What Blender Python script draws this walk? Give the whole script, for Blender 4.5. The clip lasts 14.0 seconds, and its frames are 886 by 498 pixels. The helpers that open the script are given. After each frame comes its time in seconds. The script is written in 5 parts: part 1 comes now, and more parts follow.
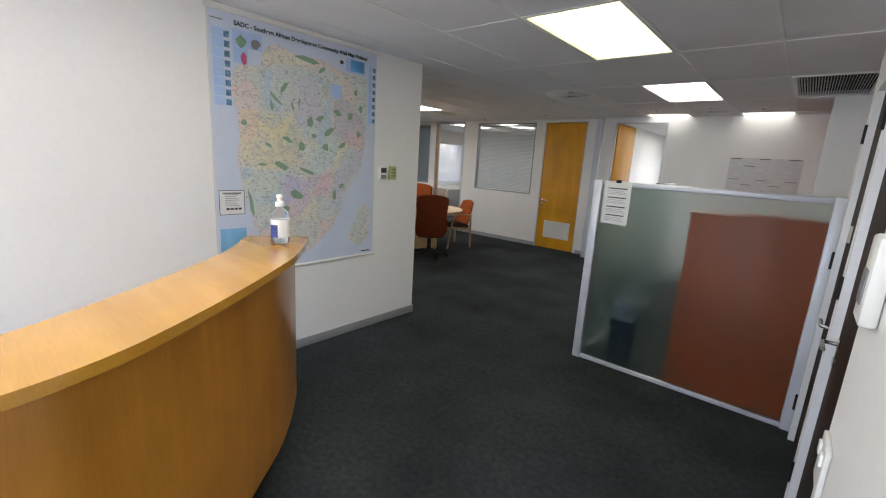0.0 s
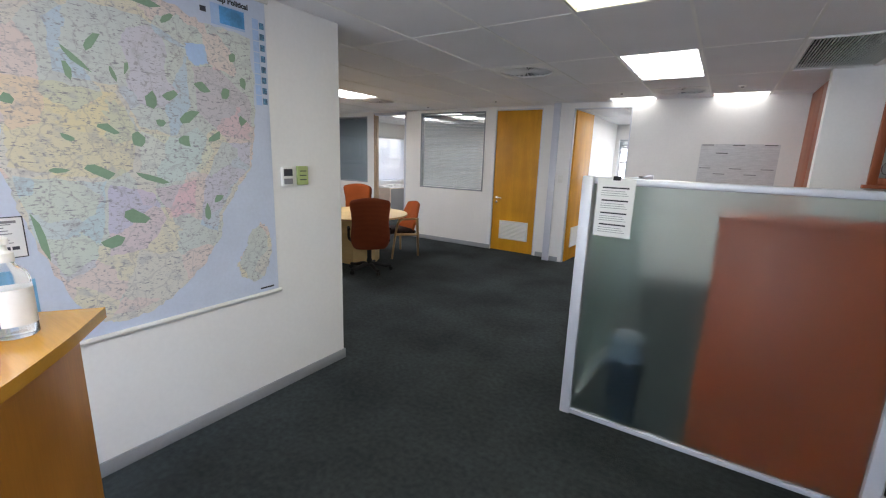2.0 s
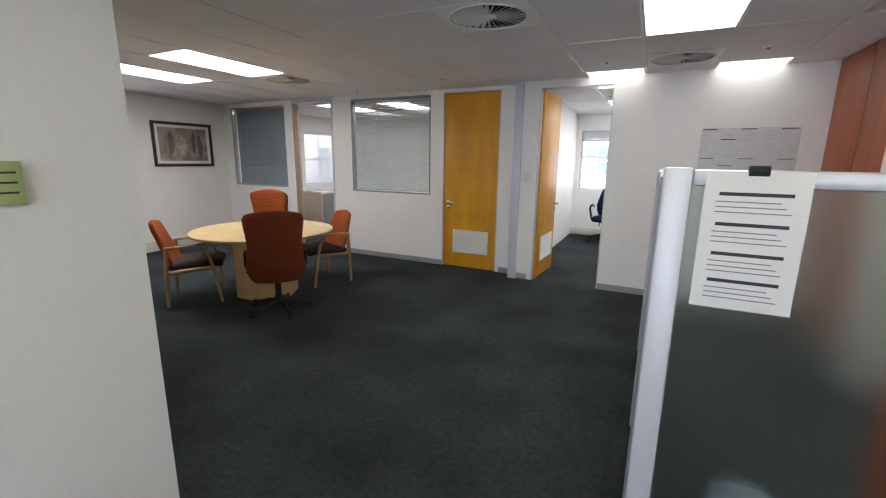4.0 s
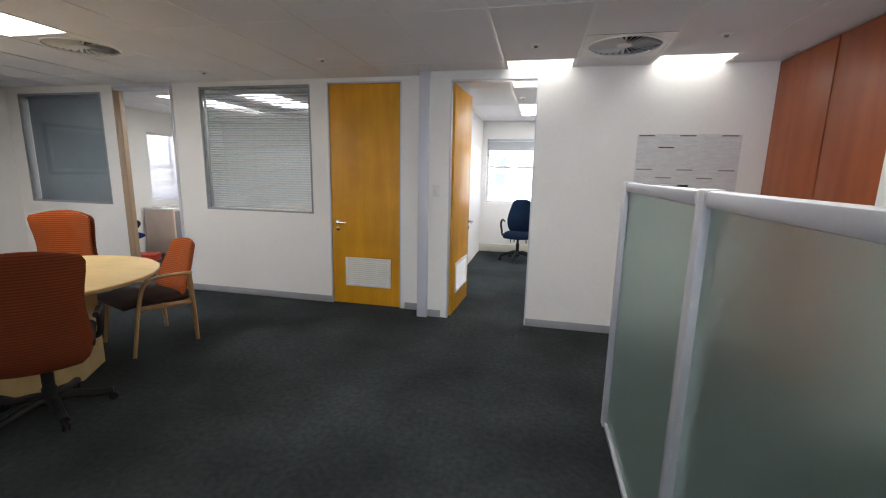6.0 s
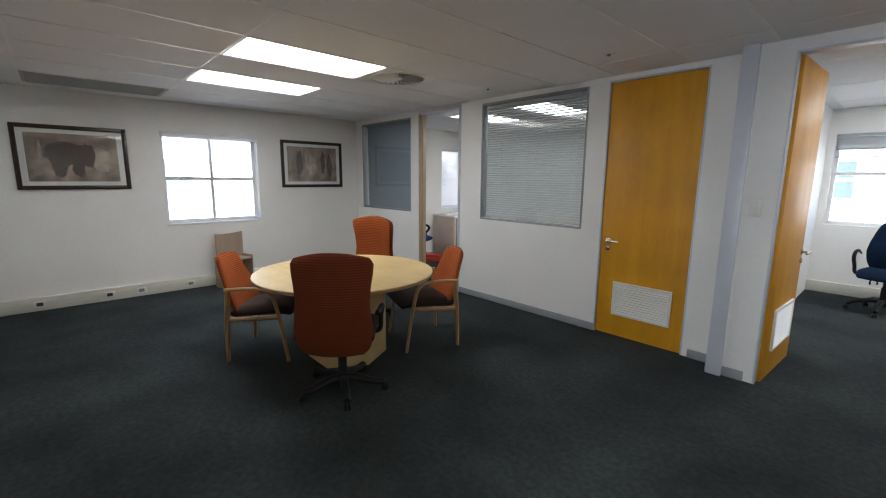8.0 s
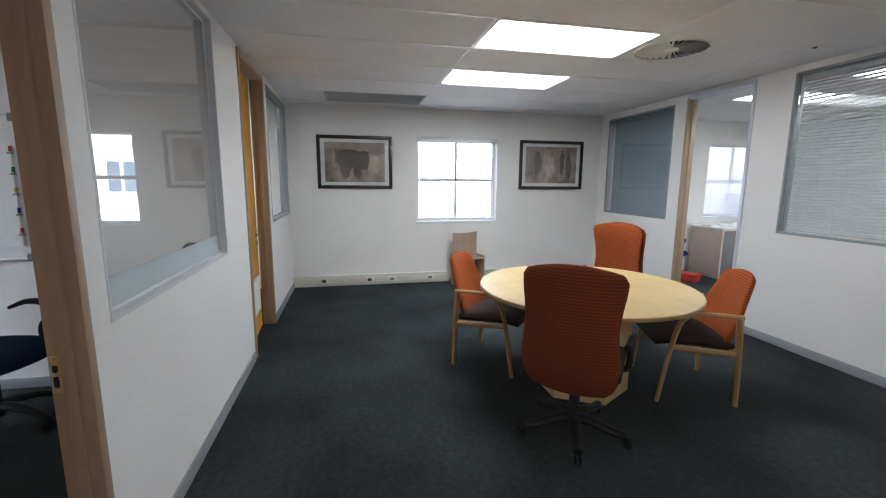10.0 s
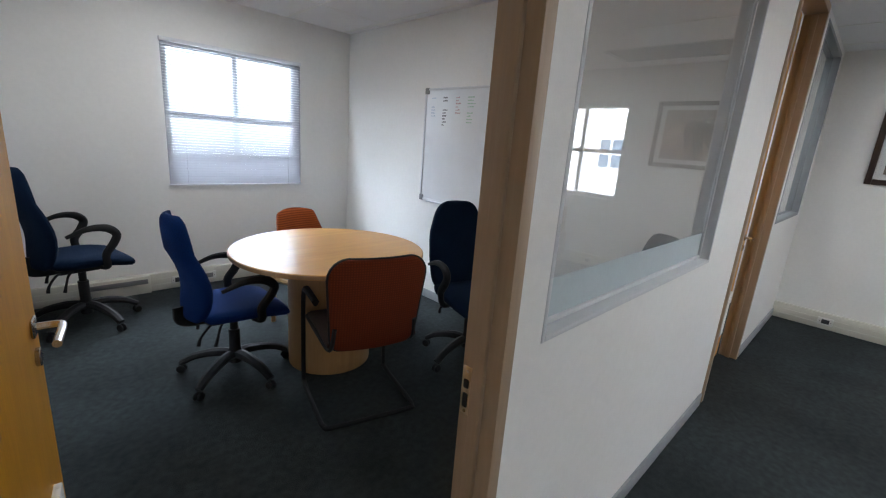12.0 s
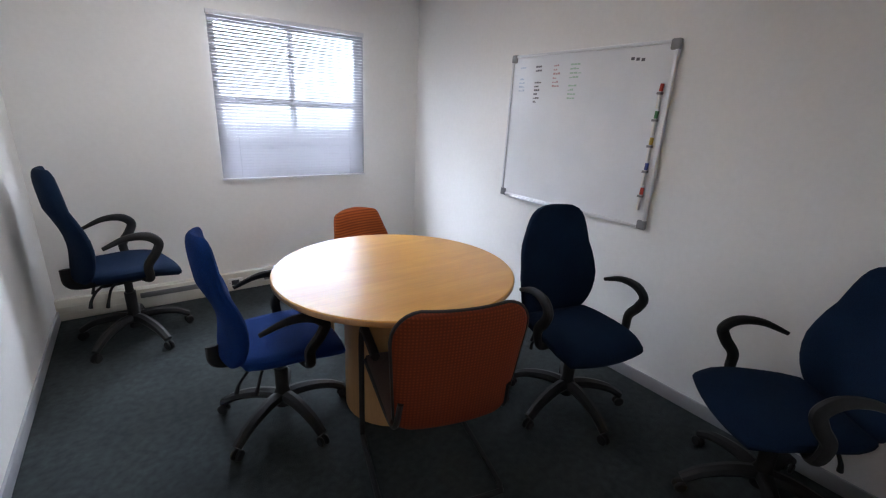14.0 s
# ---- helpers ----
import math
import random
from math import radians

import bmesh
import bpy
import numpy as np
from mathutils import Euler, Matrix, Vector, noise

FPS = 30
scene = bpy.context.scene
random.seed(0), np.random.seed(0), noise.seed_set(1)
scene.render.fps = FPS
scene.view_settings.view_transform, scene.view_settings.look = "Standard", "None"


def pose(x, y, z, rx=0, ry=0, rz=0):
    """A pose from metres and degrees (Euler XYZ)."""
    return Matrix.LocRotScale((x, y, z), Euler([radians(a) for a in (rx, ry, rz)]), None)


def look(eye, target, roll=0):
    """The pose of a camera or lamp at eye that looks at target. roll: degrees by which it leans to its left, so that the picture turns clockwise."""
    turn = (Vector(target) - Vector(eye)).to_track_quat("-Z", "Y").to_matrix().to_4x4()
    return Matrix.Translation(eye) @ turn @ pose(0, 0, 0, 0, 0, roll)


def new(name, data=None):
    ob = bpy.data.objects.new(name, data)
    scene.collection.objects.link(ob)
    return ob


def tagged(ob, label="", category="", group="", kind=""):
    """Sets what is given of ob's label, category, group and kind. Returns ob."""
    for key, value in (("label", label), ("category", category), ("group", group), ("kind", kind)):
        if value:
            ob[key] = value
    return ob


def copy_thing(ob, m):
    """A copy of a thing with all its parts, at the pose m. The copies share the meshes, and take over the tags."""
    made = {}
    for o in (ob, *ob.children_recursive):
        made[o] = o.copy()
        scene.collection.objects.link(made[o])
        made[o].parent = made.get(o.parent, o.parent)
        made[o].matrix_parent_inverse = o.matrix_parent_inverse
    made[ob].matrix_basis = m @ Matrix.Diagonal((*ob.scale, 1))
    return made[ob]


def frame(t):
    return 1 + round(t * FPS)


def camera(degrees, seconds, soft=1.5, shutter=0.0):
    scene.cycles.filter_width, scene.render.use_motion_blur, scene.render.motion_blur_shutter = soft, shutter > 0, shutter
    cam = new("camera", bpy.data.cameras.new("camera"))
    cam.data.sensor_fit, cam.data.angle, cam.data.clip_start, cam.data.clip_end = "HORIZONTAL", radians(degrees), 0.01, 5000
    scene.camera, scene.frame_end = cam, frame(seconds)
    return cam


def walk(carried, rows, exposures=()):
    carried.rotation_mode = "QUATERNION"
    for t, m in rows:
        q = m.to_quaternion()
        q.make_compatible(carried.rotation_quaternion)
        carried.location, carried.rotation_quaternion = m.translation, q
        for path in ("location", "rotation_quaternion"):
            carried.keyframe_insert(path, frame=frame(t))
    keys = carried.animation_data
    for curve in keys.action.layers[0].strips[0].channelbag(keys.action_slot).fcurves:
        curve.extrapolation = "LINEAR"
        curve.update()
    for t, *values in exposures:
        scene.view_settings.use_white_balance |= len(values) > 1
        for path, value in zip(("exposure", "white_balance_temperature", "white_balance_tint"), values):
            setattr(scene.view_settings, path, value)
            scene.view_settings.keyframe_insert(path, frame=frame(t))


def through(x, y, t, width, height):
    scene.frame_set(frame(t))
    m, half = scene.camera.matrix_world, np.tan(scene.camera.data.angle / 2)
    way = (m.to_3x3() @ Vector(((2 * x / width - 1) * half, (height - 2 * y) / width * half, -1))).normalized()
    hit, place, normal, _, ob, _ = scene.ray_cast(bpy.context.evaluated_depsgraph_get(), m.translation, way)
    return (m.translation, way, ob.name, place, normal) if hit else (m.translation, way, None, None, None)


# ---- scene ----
cam = camera(92.8, 14.0, soft=1.15)
PATH = [
    (0, (0.056, 0.018, 1.583), (-1.201, 1.517, 1.169), 3.5),
    (0.5, (-0.139, 0.115, 1.591), (-1.303, 1.688, 1.177), 2.9),
    (1, (-0.277, 0.285, 1.576), (-1.436, 1.86, 1.153), 1.9),
    (1.5, (-0.386, 0.56, 1.603), (-1.531, 2.142, 1.173), 1.9),
    (2, (-0.55, 0.875, 1.579), (-1.616, 2.514, 1.156), 1.9),
    (2.5, (-0.686, 1.225, 1.557), (-1.688, 2.905, 1.138), 1.3),
    (2.7, (-0.754, 1.365, 1.556), (-1.729, 3.06, 1.133), 1.4),
    (4.8, (-1.53, 2.711, 1.497), (-2.228, 4.542, 1.096), 0.9),
    (5, (-1.588, 2.842, 1.508), (-2.209, 4.701, 1.11), 1.2),
    (5.5, (-1.667, 3.071, 1.502), (-2.107, 4.983, 1.115), 1.1),
    (6, (-1.696, 3.311, 1.503), (-2.119, 5.232, 1.142), 1.2),
    (6.5, (-1.796, 3.469, 1.487), (-2.253, 5.385, 1.142), 0.8),
    (7, (-1.895, 3.603, 1.517), (-2.676, 5.412, 1.178), 0.3),
    (7.5, (-1.936, 3.679, 1.52), (-3.133, 5.246, 1.186), 0.6),
    (7.7, (-1.942, 3.689, 1.517), (-3.265, 5.151, 1.182), 0.5),
    (9.8, (-2.323, 3.869, 1.473), (-4.197, 4.492, 1.157), 0.7),
    (10, (-2.442, 3.866, 1.45), (-4.373, 4.282, 1.134), 0.4),
    (10.5, (-2.695, 3.874, 1.433), (-4.659, 3.665, 1.115), 2.5),
    (11, (-2.897, 3.746, 1.42), (-4.744, 3.06, 1.076), 2.8),
    (11.5, (-3.054, 3.612, 1.429), (-4.706, 2.55, 1.052), 3.0),
    (12, (-3.19, 3.532, 1.407), (-4.565, 2.162, 0.926), 4.4),
    (12.5, (-3.283, 3.389, 1.366), (-4.446, 1.887, 0.742), 3.6),
    (13, (-3.368, 3.203, 1.37), (-4.454, 1.67, 0.685), 3.7),
    (13.5, (-3.461, 3.031, 1.387), (-4.543, 1.492, 0.71), 4.3),
    (14, (-3.526, 2.946, 1.46), (-4.655, 1.411, 0.849), 2.9),
]
EXPOSURES = [(0, 3.15, 6500, 12), (1.5, 3.4, 6300, 12), (2.5, 3.65, 6200, 15), (5, 3.36, 6450, 12), (5.5, 3.54, 6450, 13), (6.5, 3.55, 6250, 12), (7, 3.45, 6120, 10), (7.5, 3.22, 6180, 10), (8.7, 3.35, 6050, 10), (10, 3.6, 5850, 10), (10.5, 3.4, 5900, 10), (11.5, 3.35, 5900, 10), (12, 3.52, 5950, 10), (12.5, 3.7, 5950, 10), (13.5, 3.9, 5900, 13), (14, 3.64, 6040, 15)]
walk(cam, [(t, look(eye, target, roll)) for t, eye, target, roll in PATH], EXPOSURES)

# ---- world, sun and the daylight ----
world = bpy.data.worlds.new("sky")
scene.world = world
world.use_nodes = True
wn = world.node_tree
sky = wn.nodes.new("ShaderNodeTexSky")
sky.sky_type = "NISHITA"
sky.sun_disc = False
SUN_ELEVATION, SUN_ROTATION = radians(58), radians(115)
sky.sun_elevation, sky.sun_rotation = SUN_ELEVATION, SUN_ROTATION
wn.nodes["Background"].inputs["Strength"].default_value = 0.15
wn.links.new(sky.outputs["Color"], wn.nodes["Background"].inputs["Color"])
sun = new("sun", bpy.data.lights.new("sun", "SUN"))
sun.data.energy, sun.data.angle, sun.data.color = 4.5, radians(0.5), (1.0, 0.95, 0.88)
sun_from = Vector((math.sin(SUN_ROTATION) * math.cos(SUN_ELEVATION), math.cos(SUN_ROTATION) * math.cos(SUN_ELEVATION), math.sin(SUN_ELEVATION)))
sun.matrix_world = look(sun_from * 50, (0, 0, 0))
PANEL = 1.2         # radiance of the fluorescent ceiling panels


def sky_lamp(name, x, y, z, w, h, target, watts, colour=(0.84, 0.92, 1.0)):
    """Stands in an outer opening for the sky's light through it."""
    o = new(name, bpy.data.lights.new(name, "AREA"))
    o.data.shape, o.data.size, o.data.size_y, o.data.energy, o.data.color = "RECTANGLE", w, h, watts, colour
    o.matrix_world = look((x, y, z), target)


sky_lamp("daylight_meeting_window", -4.63, -0.745, 1.48, 1.12, 1.12, (-4.63, 5, 1.48), 10)
sky_lamp("daylight_entrance", -1.3, -3.26, 1.2, 2.2, 2.1, (-1.3, 5, 1.2), 7.5)

# ---- materials ----
from mathutils.geometry import tessellate_polygon
MATS = {}


def material(name, colour, rough=0.6, metal=0.0, vary=0.08, scale=3.0, fine=0.05, fine_scale=90.0, bump=0.05, bump_scale=150.0, spec=0.5, stretch=(1, 1, 1), coat=0.0, sheen=0.0):
    m = bpy.data.materials.new(name)
    m.use_nodes = True
    t = m.node_tree
    b = t.nodes["Principled BSDF"]
    b.inputs["Roughness"].default_value = rough
    b.inputs["Metallic"].default_value = metal
    b.inputs["Specular IOR Level"].default_value = spec
    b.inputs["Coat Weight"].default_value = coat
    b.inputs["Coat Roughness"].default_value = 0.12
    b.inputs["Sheen Weight"].default_value = sheen
    co = t.nodes.new("ShaderNodeTexCoord")
    mp = t.nodes.new("ShaderNodeMapping")
    mp.inputs["Scale"].default_value = stretch
    t.links.new(co.outputs["Object"], mp.inputs["Vector"])
    mixes = None
    for s, amount in ((scale, vary), (fine_scale, fine)):
        n = t.nodes.new("ShaderNodeTexNoise")
        n.inputs["Scale"].default_value = s
        n.inputs["Detail"].default_value = 4
        t.links.new(mp.outputs["Vector"], n.inputs["Vector"])
        r = t.nodes.new("ShaderNodeMapRange")
        r.inputs["From Min"].default_value, r.inputs["From Max"].default_value = 0.3, 0.7
        r.inputs["To Min"].default_value, r.inputs["To Max"].default_value = 1 - amount, 1 + amount
        t.links.new(n.outputs["Fac"], r.inputs["Value"])
        if mixes is None:
            mixes = r.outputs["Result"]
        else:
            k = t.nodes.new("ShaderNodeMath")
            k.operation = "MULTIPLY"
            t.links.new(mixes, k.inputs[0])
            t.links.new(r.outputs["Result"], k.inputs[1])
            mixes = k.outputs[0]
    mul = t.nodes.new("ShaderNodeVectorMath")
    mul.operation = "SCALE"
    mul.inputs[0].default_value = colour
    t.links.new(mixes, mul.inputs["Scale"])
    t.links.new(mul.outputs["Vector"], b.inputs["Base Color"])
    if bump:
        n = t.nodes.new("ShaderNodeTexNoise")
        n.inputs["Scale"].default_value = bump_scale
        n.inputs["Detail"].default_value = 3
        t.links.new(mp.outputs["Vector"], n.inputs["Vector"])
        bp = t.nodes.new("ShaderNodeBump")
        bp.inputs["Strength"].default_value = bump
        bp.inputs["Distance"].default_value = 0.01
        t.links.new(n.outputs["Fac"], bp.inputs["Height"])
        t.links.new(bp.outputs["Normal"], b.inputs["Normal"])
    MATS[name] = m
    return m


def wood(name, light, dark, rough=0.3, axis=2, ring=14.0, coat=0.3, dist=3.5, mottle=0.12):
    """Veneer: long fibres along one axis, a soft figure and fine pores."""
    m = bpy.data.materials.new(name)
    m.use_nodes = True
    t = m.node_tree
    b = t.nodes["Principled BSDF"]
    b.inputs["Roughness"].default_value = rough
    b.inputs["Coat Weight"].default_value = coat
    b.inputs["Coat Roughness"].default_value = 0.15
    co = t.nodes.new("ShaderNodeTexCoord")
    mp = t.nodes.new("ShaderNodeMapping")
    s = [1.0, 1.0, 1.0]
    s[axis] = 0.08
    mp.inputs["Scale"].default_value = s
    t.links.new(co.outputs["Object"], mp.inputs["Vector"])
    n1 = t.nodes.new("ShaderNodeTexNoise")
    n1.inputs["Scale"].default_value, n1.inputs["Detail"].default_value, n1.inputs["Distortion"].default_value = ring, 5, dist * 0.2
    n2 = t.nodes.new("ShaderNodeTexNoise")
    n2.inputs["Scale"].default_value, n2.inputs["Detail"].default_value = 160, 3
    n3 = t.nodes.new("ShaderNodeTexNoise")
    n3.inputs["Scale"].default_value, n3.inputs["Detail"].default_value = 2.2, 2
    t.links.new(mp.outputs["Vector"], n1.inputs["Vector"])
    t.links.new(mp.outputs["Vector"], n2.inputs["Vector"])
    t.links.new(co.outputs["Object"], n3.inputs["Vector"])
    ramp = t.nodes.new("ShaderNodeValToRGB")
    ramp.color_ramp.elements[0].position, ramp.color_ramp.elements[0].color = 0.3, (*dark, 1)
    ramp.color_ramp.elements[1].position, ramp.color_ramp.elements[1].color = 0.68, (*light, 1)
    t.links.new(n1.outputs["Fac"], ramp.inputs["Fac"])
    r = t.nodes.new("ShaderNodeMapRange")
    r.inputs["To Min"].default_value, r.inputs["To Max"].default_value = 0.86, 1.12
    t.links.new(n2.outputs["Fac"], r.inputs["Value"])
    r3 = t.nodes.new("ShaderNodeMapRange")
    r3.inputs["From Min"].default_value, r3.inputs["From Max"].default_value = 0.3, 0.7
    r3.inputs["To Min"].default_value, r3.inputs["To Max"].default_value = 1 - mottle, 1 + mottle
    t.links.new(n3.outputs["Fac"], r3.inputs["Value"])
    k = t.nodes.new("ShaderNodeMath")
    k.operation = "MULTIPLY"
    t.links.new(r.outputs["Result"], k.inputs[0])
    t.links.new(r3.outputs["Result"], k.inputs[1])
    mul = t.nodes.new("ShaderNodeVectorMath")
    mul.operation = "SCALE"
    t.links.new(ramp.outputs["Color"], mul.inputs[0])
    t.links.new(k.outputs[0], mul.inputs["Scale"])
    t.links.new(mul.outputs["Vector"], b.inputs["Base Color"])
    MATS[name] = m
    return m


def ribbed(name, light, dark, pitch, axis=2, rough=0.9, dots=False):
    """Upholstery with woven ribs across one axis."""
    m = material(name, light, rough=rough, vary=0.12, scale=6, fine=0.2, fine_scale=220, bump=0.25, bump_scale=260, spec=0.2, sheen=0.0)
    t = m.node_tree
    b = t.nodes["Principled BSDF"]
    co = t.nodes.new("ShaderNodeTexCoord")
    sep = t.nodes.new("ShaderNodeSeparateXYZ")
    t.links.new(co.outputs["Object"], sep.inputs["Vector"])

    def stripe(out):
        k = t.nodes.new("ShaderNodeMath")
        k.operation = "MULTIPLY"
        k.inputs[1].default_value = 2 * math.pi / pitch
        t.links.new(out, k.inputs[0])
        s = t.nodes.new("ShaderNodeMath")
        s.operation = "SINE"
        t.links.new(k.outputs[0], s.inputs[0])
        r = t.nodes.new("ShaderNodeMapRange")
        r.inputs["From Min"].default_value, r.inputs["From Max"].default_value = -1, 1
        t.links.new(s.outputs[0], r.inputs["Value"])
        return r.outputs["Result"]

    fac = stripe(sep.outputs[axis])
    if dots:
        k = t.nodes.new("ShaderNodeMath")
        k.operation = "MULTIPLY"
        t.links.new(fac, k.inputs[0])
        t.links.new(stripe(sep.outputs[0]), k.inputs[1])
        fac = k.outputs[0]
    old = b.inputs["Base Color"].links[0].from_socket
    mix = t.nodes.new("ShaderNodeMix")
    mix.data_type = "RGBA"
    t.links.new(fac, mix.inputs["Factor"])
    mix.inputs["A"].default_value = (*dark, 1)
    t.links.new(old, mix.inputs["B"])
    t.links.new(mix.outputs["Result"], b.inputs["Base Color"])
    return m


def glassy(name, colour, rough=0.0, ior=1.45, through=1.0):
    m = bpy.data.materials.new(name)
    m.use_nodes = True
    b = m.node_tree.nodes["Principled BSDF"]
    b.inputs["Base Color"].default_value = (*colour, 1)
    b.inputs["Roughness"].default_value = rough
    b.inputs["IOR"].default_value = ior
    b.inputs["Transmission Weight"].default_value = through
    MATS[name] = m
    return m


def glowing(name, colour, strength):
    """A prismatic diffuser: a lit sheet, brighter along its tubes."""
    m = bpy.data.materials.new(name)
    m.use_nodes = True
    t = m.node_tree
    b = t.nodes["Principled BSDF"]
    b.inputs["Base Color"].default_value = (0.8, 0.8, 0.75, 1)
    b.inputs["Emission Color"].default_value = (*colour, 1)
    co = t.nodes.new("ShaderNodeTexCoord")
    sep = t.nodes.new("ShaderNodeSeparateXYZ")
    t.links.new(co.outputs["Object"], sep.inputs["Vector"])
    k = t.nodes.new("ShaderNodeMath")
    k.operation = "MULTIPLY"
    k.inputs[1].default_value = 2 * math.pi / 0.19
    t.links.new(sep.outputs[0], k.inputs[0])
    c = t.nodes.new("ShaderNodeMath")
    c.operation = "COSINE"
    t.links.new(k.outputs[0], c.inputs[0])
    r = t.nodes.new("ShaderNodeMapRange")
    r.inputs["From Min"].default_value, r.inputs["From Max"].default_value = -1, 1
    r.inputs["To Min"].default_value, r.inputs["To Max"].default_value = 0.8 * strength, 1.2 * strength
    t.links.new(c.outputs[0], r.inputs["Value"])
    t.links.new(r.outputs["Result"], b.inputs["Emission Strength"])
    MATS[name] = m
    return m


PAINT = material("wall paint", (0.845, 0.835, 0.815), rough=0.55, vary=0.025, scale=1.3, fine=0.015, fine_scale=40, bump=0.06, bump_scale=220)
PAINT_COOL = material("white enamel", (0.80, 0.80, 0.80), rough=0.35, vary=0.02, scale=2, fine=0.01, bump=0.02)
TILE = material("ceiling tile", (0.88, 0.88, 0.90), rough=0.9, vary=0.03, scale=1.5, fine=0.06, fine_scale=260, bump=0.18, bump_scale=380)
TBAR = material("ceiling runner", (0.90, 0.90, 0.88), rough=0.4, vary=0.02, fine=0.01, bump=0)
CARPET = material("carpet", (0.040, 0.047, 0.049), rough=1.0, vary=0.32, scale=1.5, fine=0.22, fine_scale=30, bump=0.6, bump_scale=330, spec=0.1)
SKIRT = material("grey skirting", (0.33, 0.34, 0.36), rough=0.45, vary=0.05, fine=0.03, bump=0.03)
ALU = material("satin aluminium", (0.62, 0.64, 0.67), rough=0.38, metal=0.7, vary=0.03, fine=0.03, bump=0.02)
ALU_WHITE = material("white anodised profile", (0.62, 0.64, 0.70), rough=0.4, metal=0.15, vary=0.03, fine=0.02, bump=0.02)
CHROME = material("brushed steel", (0.6, 0.58, 0.55), rough=0.25, metal=1.0, vary=0.04, fine=0.03, bump=0.02)
TAN = material("tan door jamb", (0.41, 0.30, 0.20), rough=0.45, vary=0.06, fine=0.05, stretch=(1, 1, 0.1), bump=0.04)
BLACK = material("black plastic", (0.011, 0.011, 0.012), spec=0.3, rough=0.55, vary=0.1, fine=0.1, bump=0.06)
GREYPL = material("grey plastic", (0.22, 0.22, 0.23), rough=0.45, vary=0.05, fine=0.03)
WHITEPL = material("white plastic", (0.78, 0.77, 0.73), rough=0.35, vary=0.03, fine=0.02, bump=0.02)
CREAMPL = material("cream trunking", (0.70, 0.68, 0.60), rough=0.4, vary=0.03, fine=0.02, bump=0.02)
DARKROOM = material("dark recess", (0.02, 0.02, 0.02), rough=0.9)
MAPLE = wood("maple door veneer", (0.70, 0.335, 0.012), (0.62, 0.275, 0.009), rough=0.5, axis=2, ring=10, coat=0.03)
BEECH_TOP = wood("pale beech top", (0.60, 0.30, 0.045), (0.52, 0.24, 0.03), rough=0.34, axis=0, ring=12, coat=0.15)
BEECH_LIGHT = wood("pale maple laminate", (0.66, 0.49, 0.23), (0.60, 0.43, 0.19), rough=0.42, axis=0, ring=18, coat=0.1)
BEECH = wood("beech frame", (0.50, 0.30, 0.13), (0.42, 0.24, 0.10), rough=0.4, axis=2, ring=22, coat=0.15)
DESK = wood("varnished counter veneer", (0.66, 0.29, 0.042), (0.53, 0.21, 0.025), rough=0.3, axis=2, ring=7, coat=0.35, mottle=0.18)
DESK_TOP = wood("varnished counter top", (0.66, 0.34, 0.045), (0.58, 0.275, 0.03), rough=0.16, axis=0, ring=9, coat=0.7)
CHERRY = wood("cherry cupboard veneer", (0.37, 0.092, 0.022), (0.29, 0.064, 0.014), rough=0.48, axis=2, ring=9, coat=0.06)
DARKWOOD = wood("dark brown door veneer", (0.045, 0.022, 0.014), (0.028, 0.014, 0.01), rough=0.6, axis=2, ring=9, coat=0.0)
DARKWOOD.node_tree.nodes["Principled BSDF"].inputs["Specular IOR Level"].default_value = 0.1
FRAMEWOOD = wood("dark picture moulding", (0.035, 0.016, 0.012), (0.02, 0.01, 0.008), rough=0.3, axis=1, ring=20)
BLUE = material("blue chair fabric", (0.005, 0.026, 0.125), rough=0.95, vary=0.12, scale=7, fine=0.25, fine_scale=240, bump=0.3, bump_scale=320, spec=0.12)
# Same blue fabric, coloured darker as if in shade; the bin uses it too.
NAVY_SHADED = material("navy, also blue chair fabric in shade", (0.005, 0.014, 0.036), rough=0.95, vary=0.12, scale=7, fine=0.25, fine_scale=240, bump=0.3, bump_scale=320, spec=0.12)
ORANGE = ribbed("ribbed orange fabric", (0.40, 0.098, 0.022), (0.22, 0.045, 0.012), 0.017, axis=2)
ORANGE_DOT = ribbed("dotted orange fabric", (0.19, 0.036, 0.010), (0.115, 0.021, 0.007), 0.012, axis=2, dots=True)
RUST = ribbed("rust fabric", (0.21, 0.046, 0.016), (0.138, 0.029, 0.011), 0.016, axis=2)
BROWN = material("dark brown seat fabric", (0.035, 0.018, 0.014), rough=0.9, vary=0.15, fine=0.25, fine_scale=200, bump=0.3)
GLASS = glassy("clear glass", (0.97, 0.985, 0.98))
FROST = glassy("frosted glass", (0.76, 0.86, 0.835), rough=0.42, ior=1.12, through=0.99)
FROST_GREEN = glassy("green-grey frosted glass", (0.66, 0.81, 0.77), rough=0.45, ior=1.12, through=0.92)
GLASS_THIN = glassy("thin clear glass", (0.97, 0.985, 0.98), ior=1.28)
SLAT = material("blind slat", (0.74, 0.75, 0.78), rough=0.4, vary=0.03, fine=0.02, bump=0)
# White slats coloured grey: their shade against the window is in the colour.
SLAT_BACKLIT = material("translucent white blind slat darkened as backlit", (0.34, 0.34, 0.36), rough=0.6, vary=0.03, fine=0.02, bump=0, spec=0.2)
tn = SLAT_BACKLIT.node_tree
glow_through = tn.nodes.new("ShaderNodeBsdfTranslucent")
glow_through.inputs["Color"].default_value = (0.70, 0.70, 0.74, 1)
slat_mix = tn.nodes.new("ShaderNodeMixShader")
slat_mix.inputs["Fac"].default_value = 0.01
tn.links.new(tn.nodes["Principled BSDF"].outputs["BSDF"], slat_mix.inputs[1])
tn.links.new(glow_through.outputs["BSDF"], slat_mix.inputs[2])
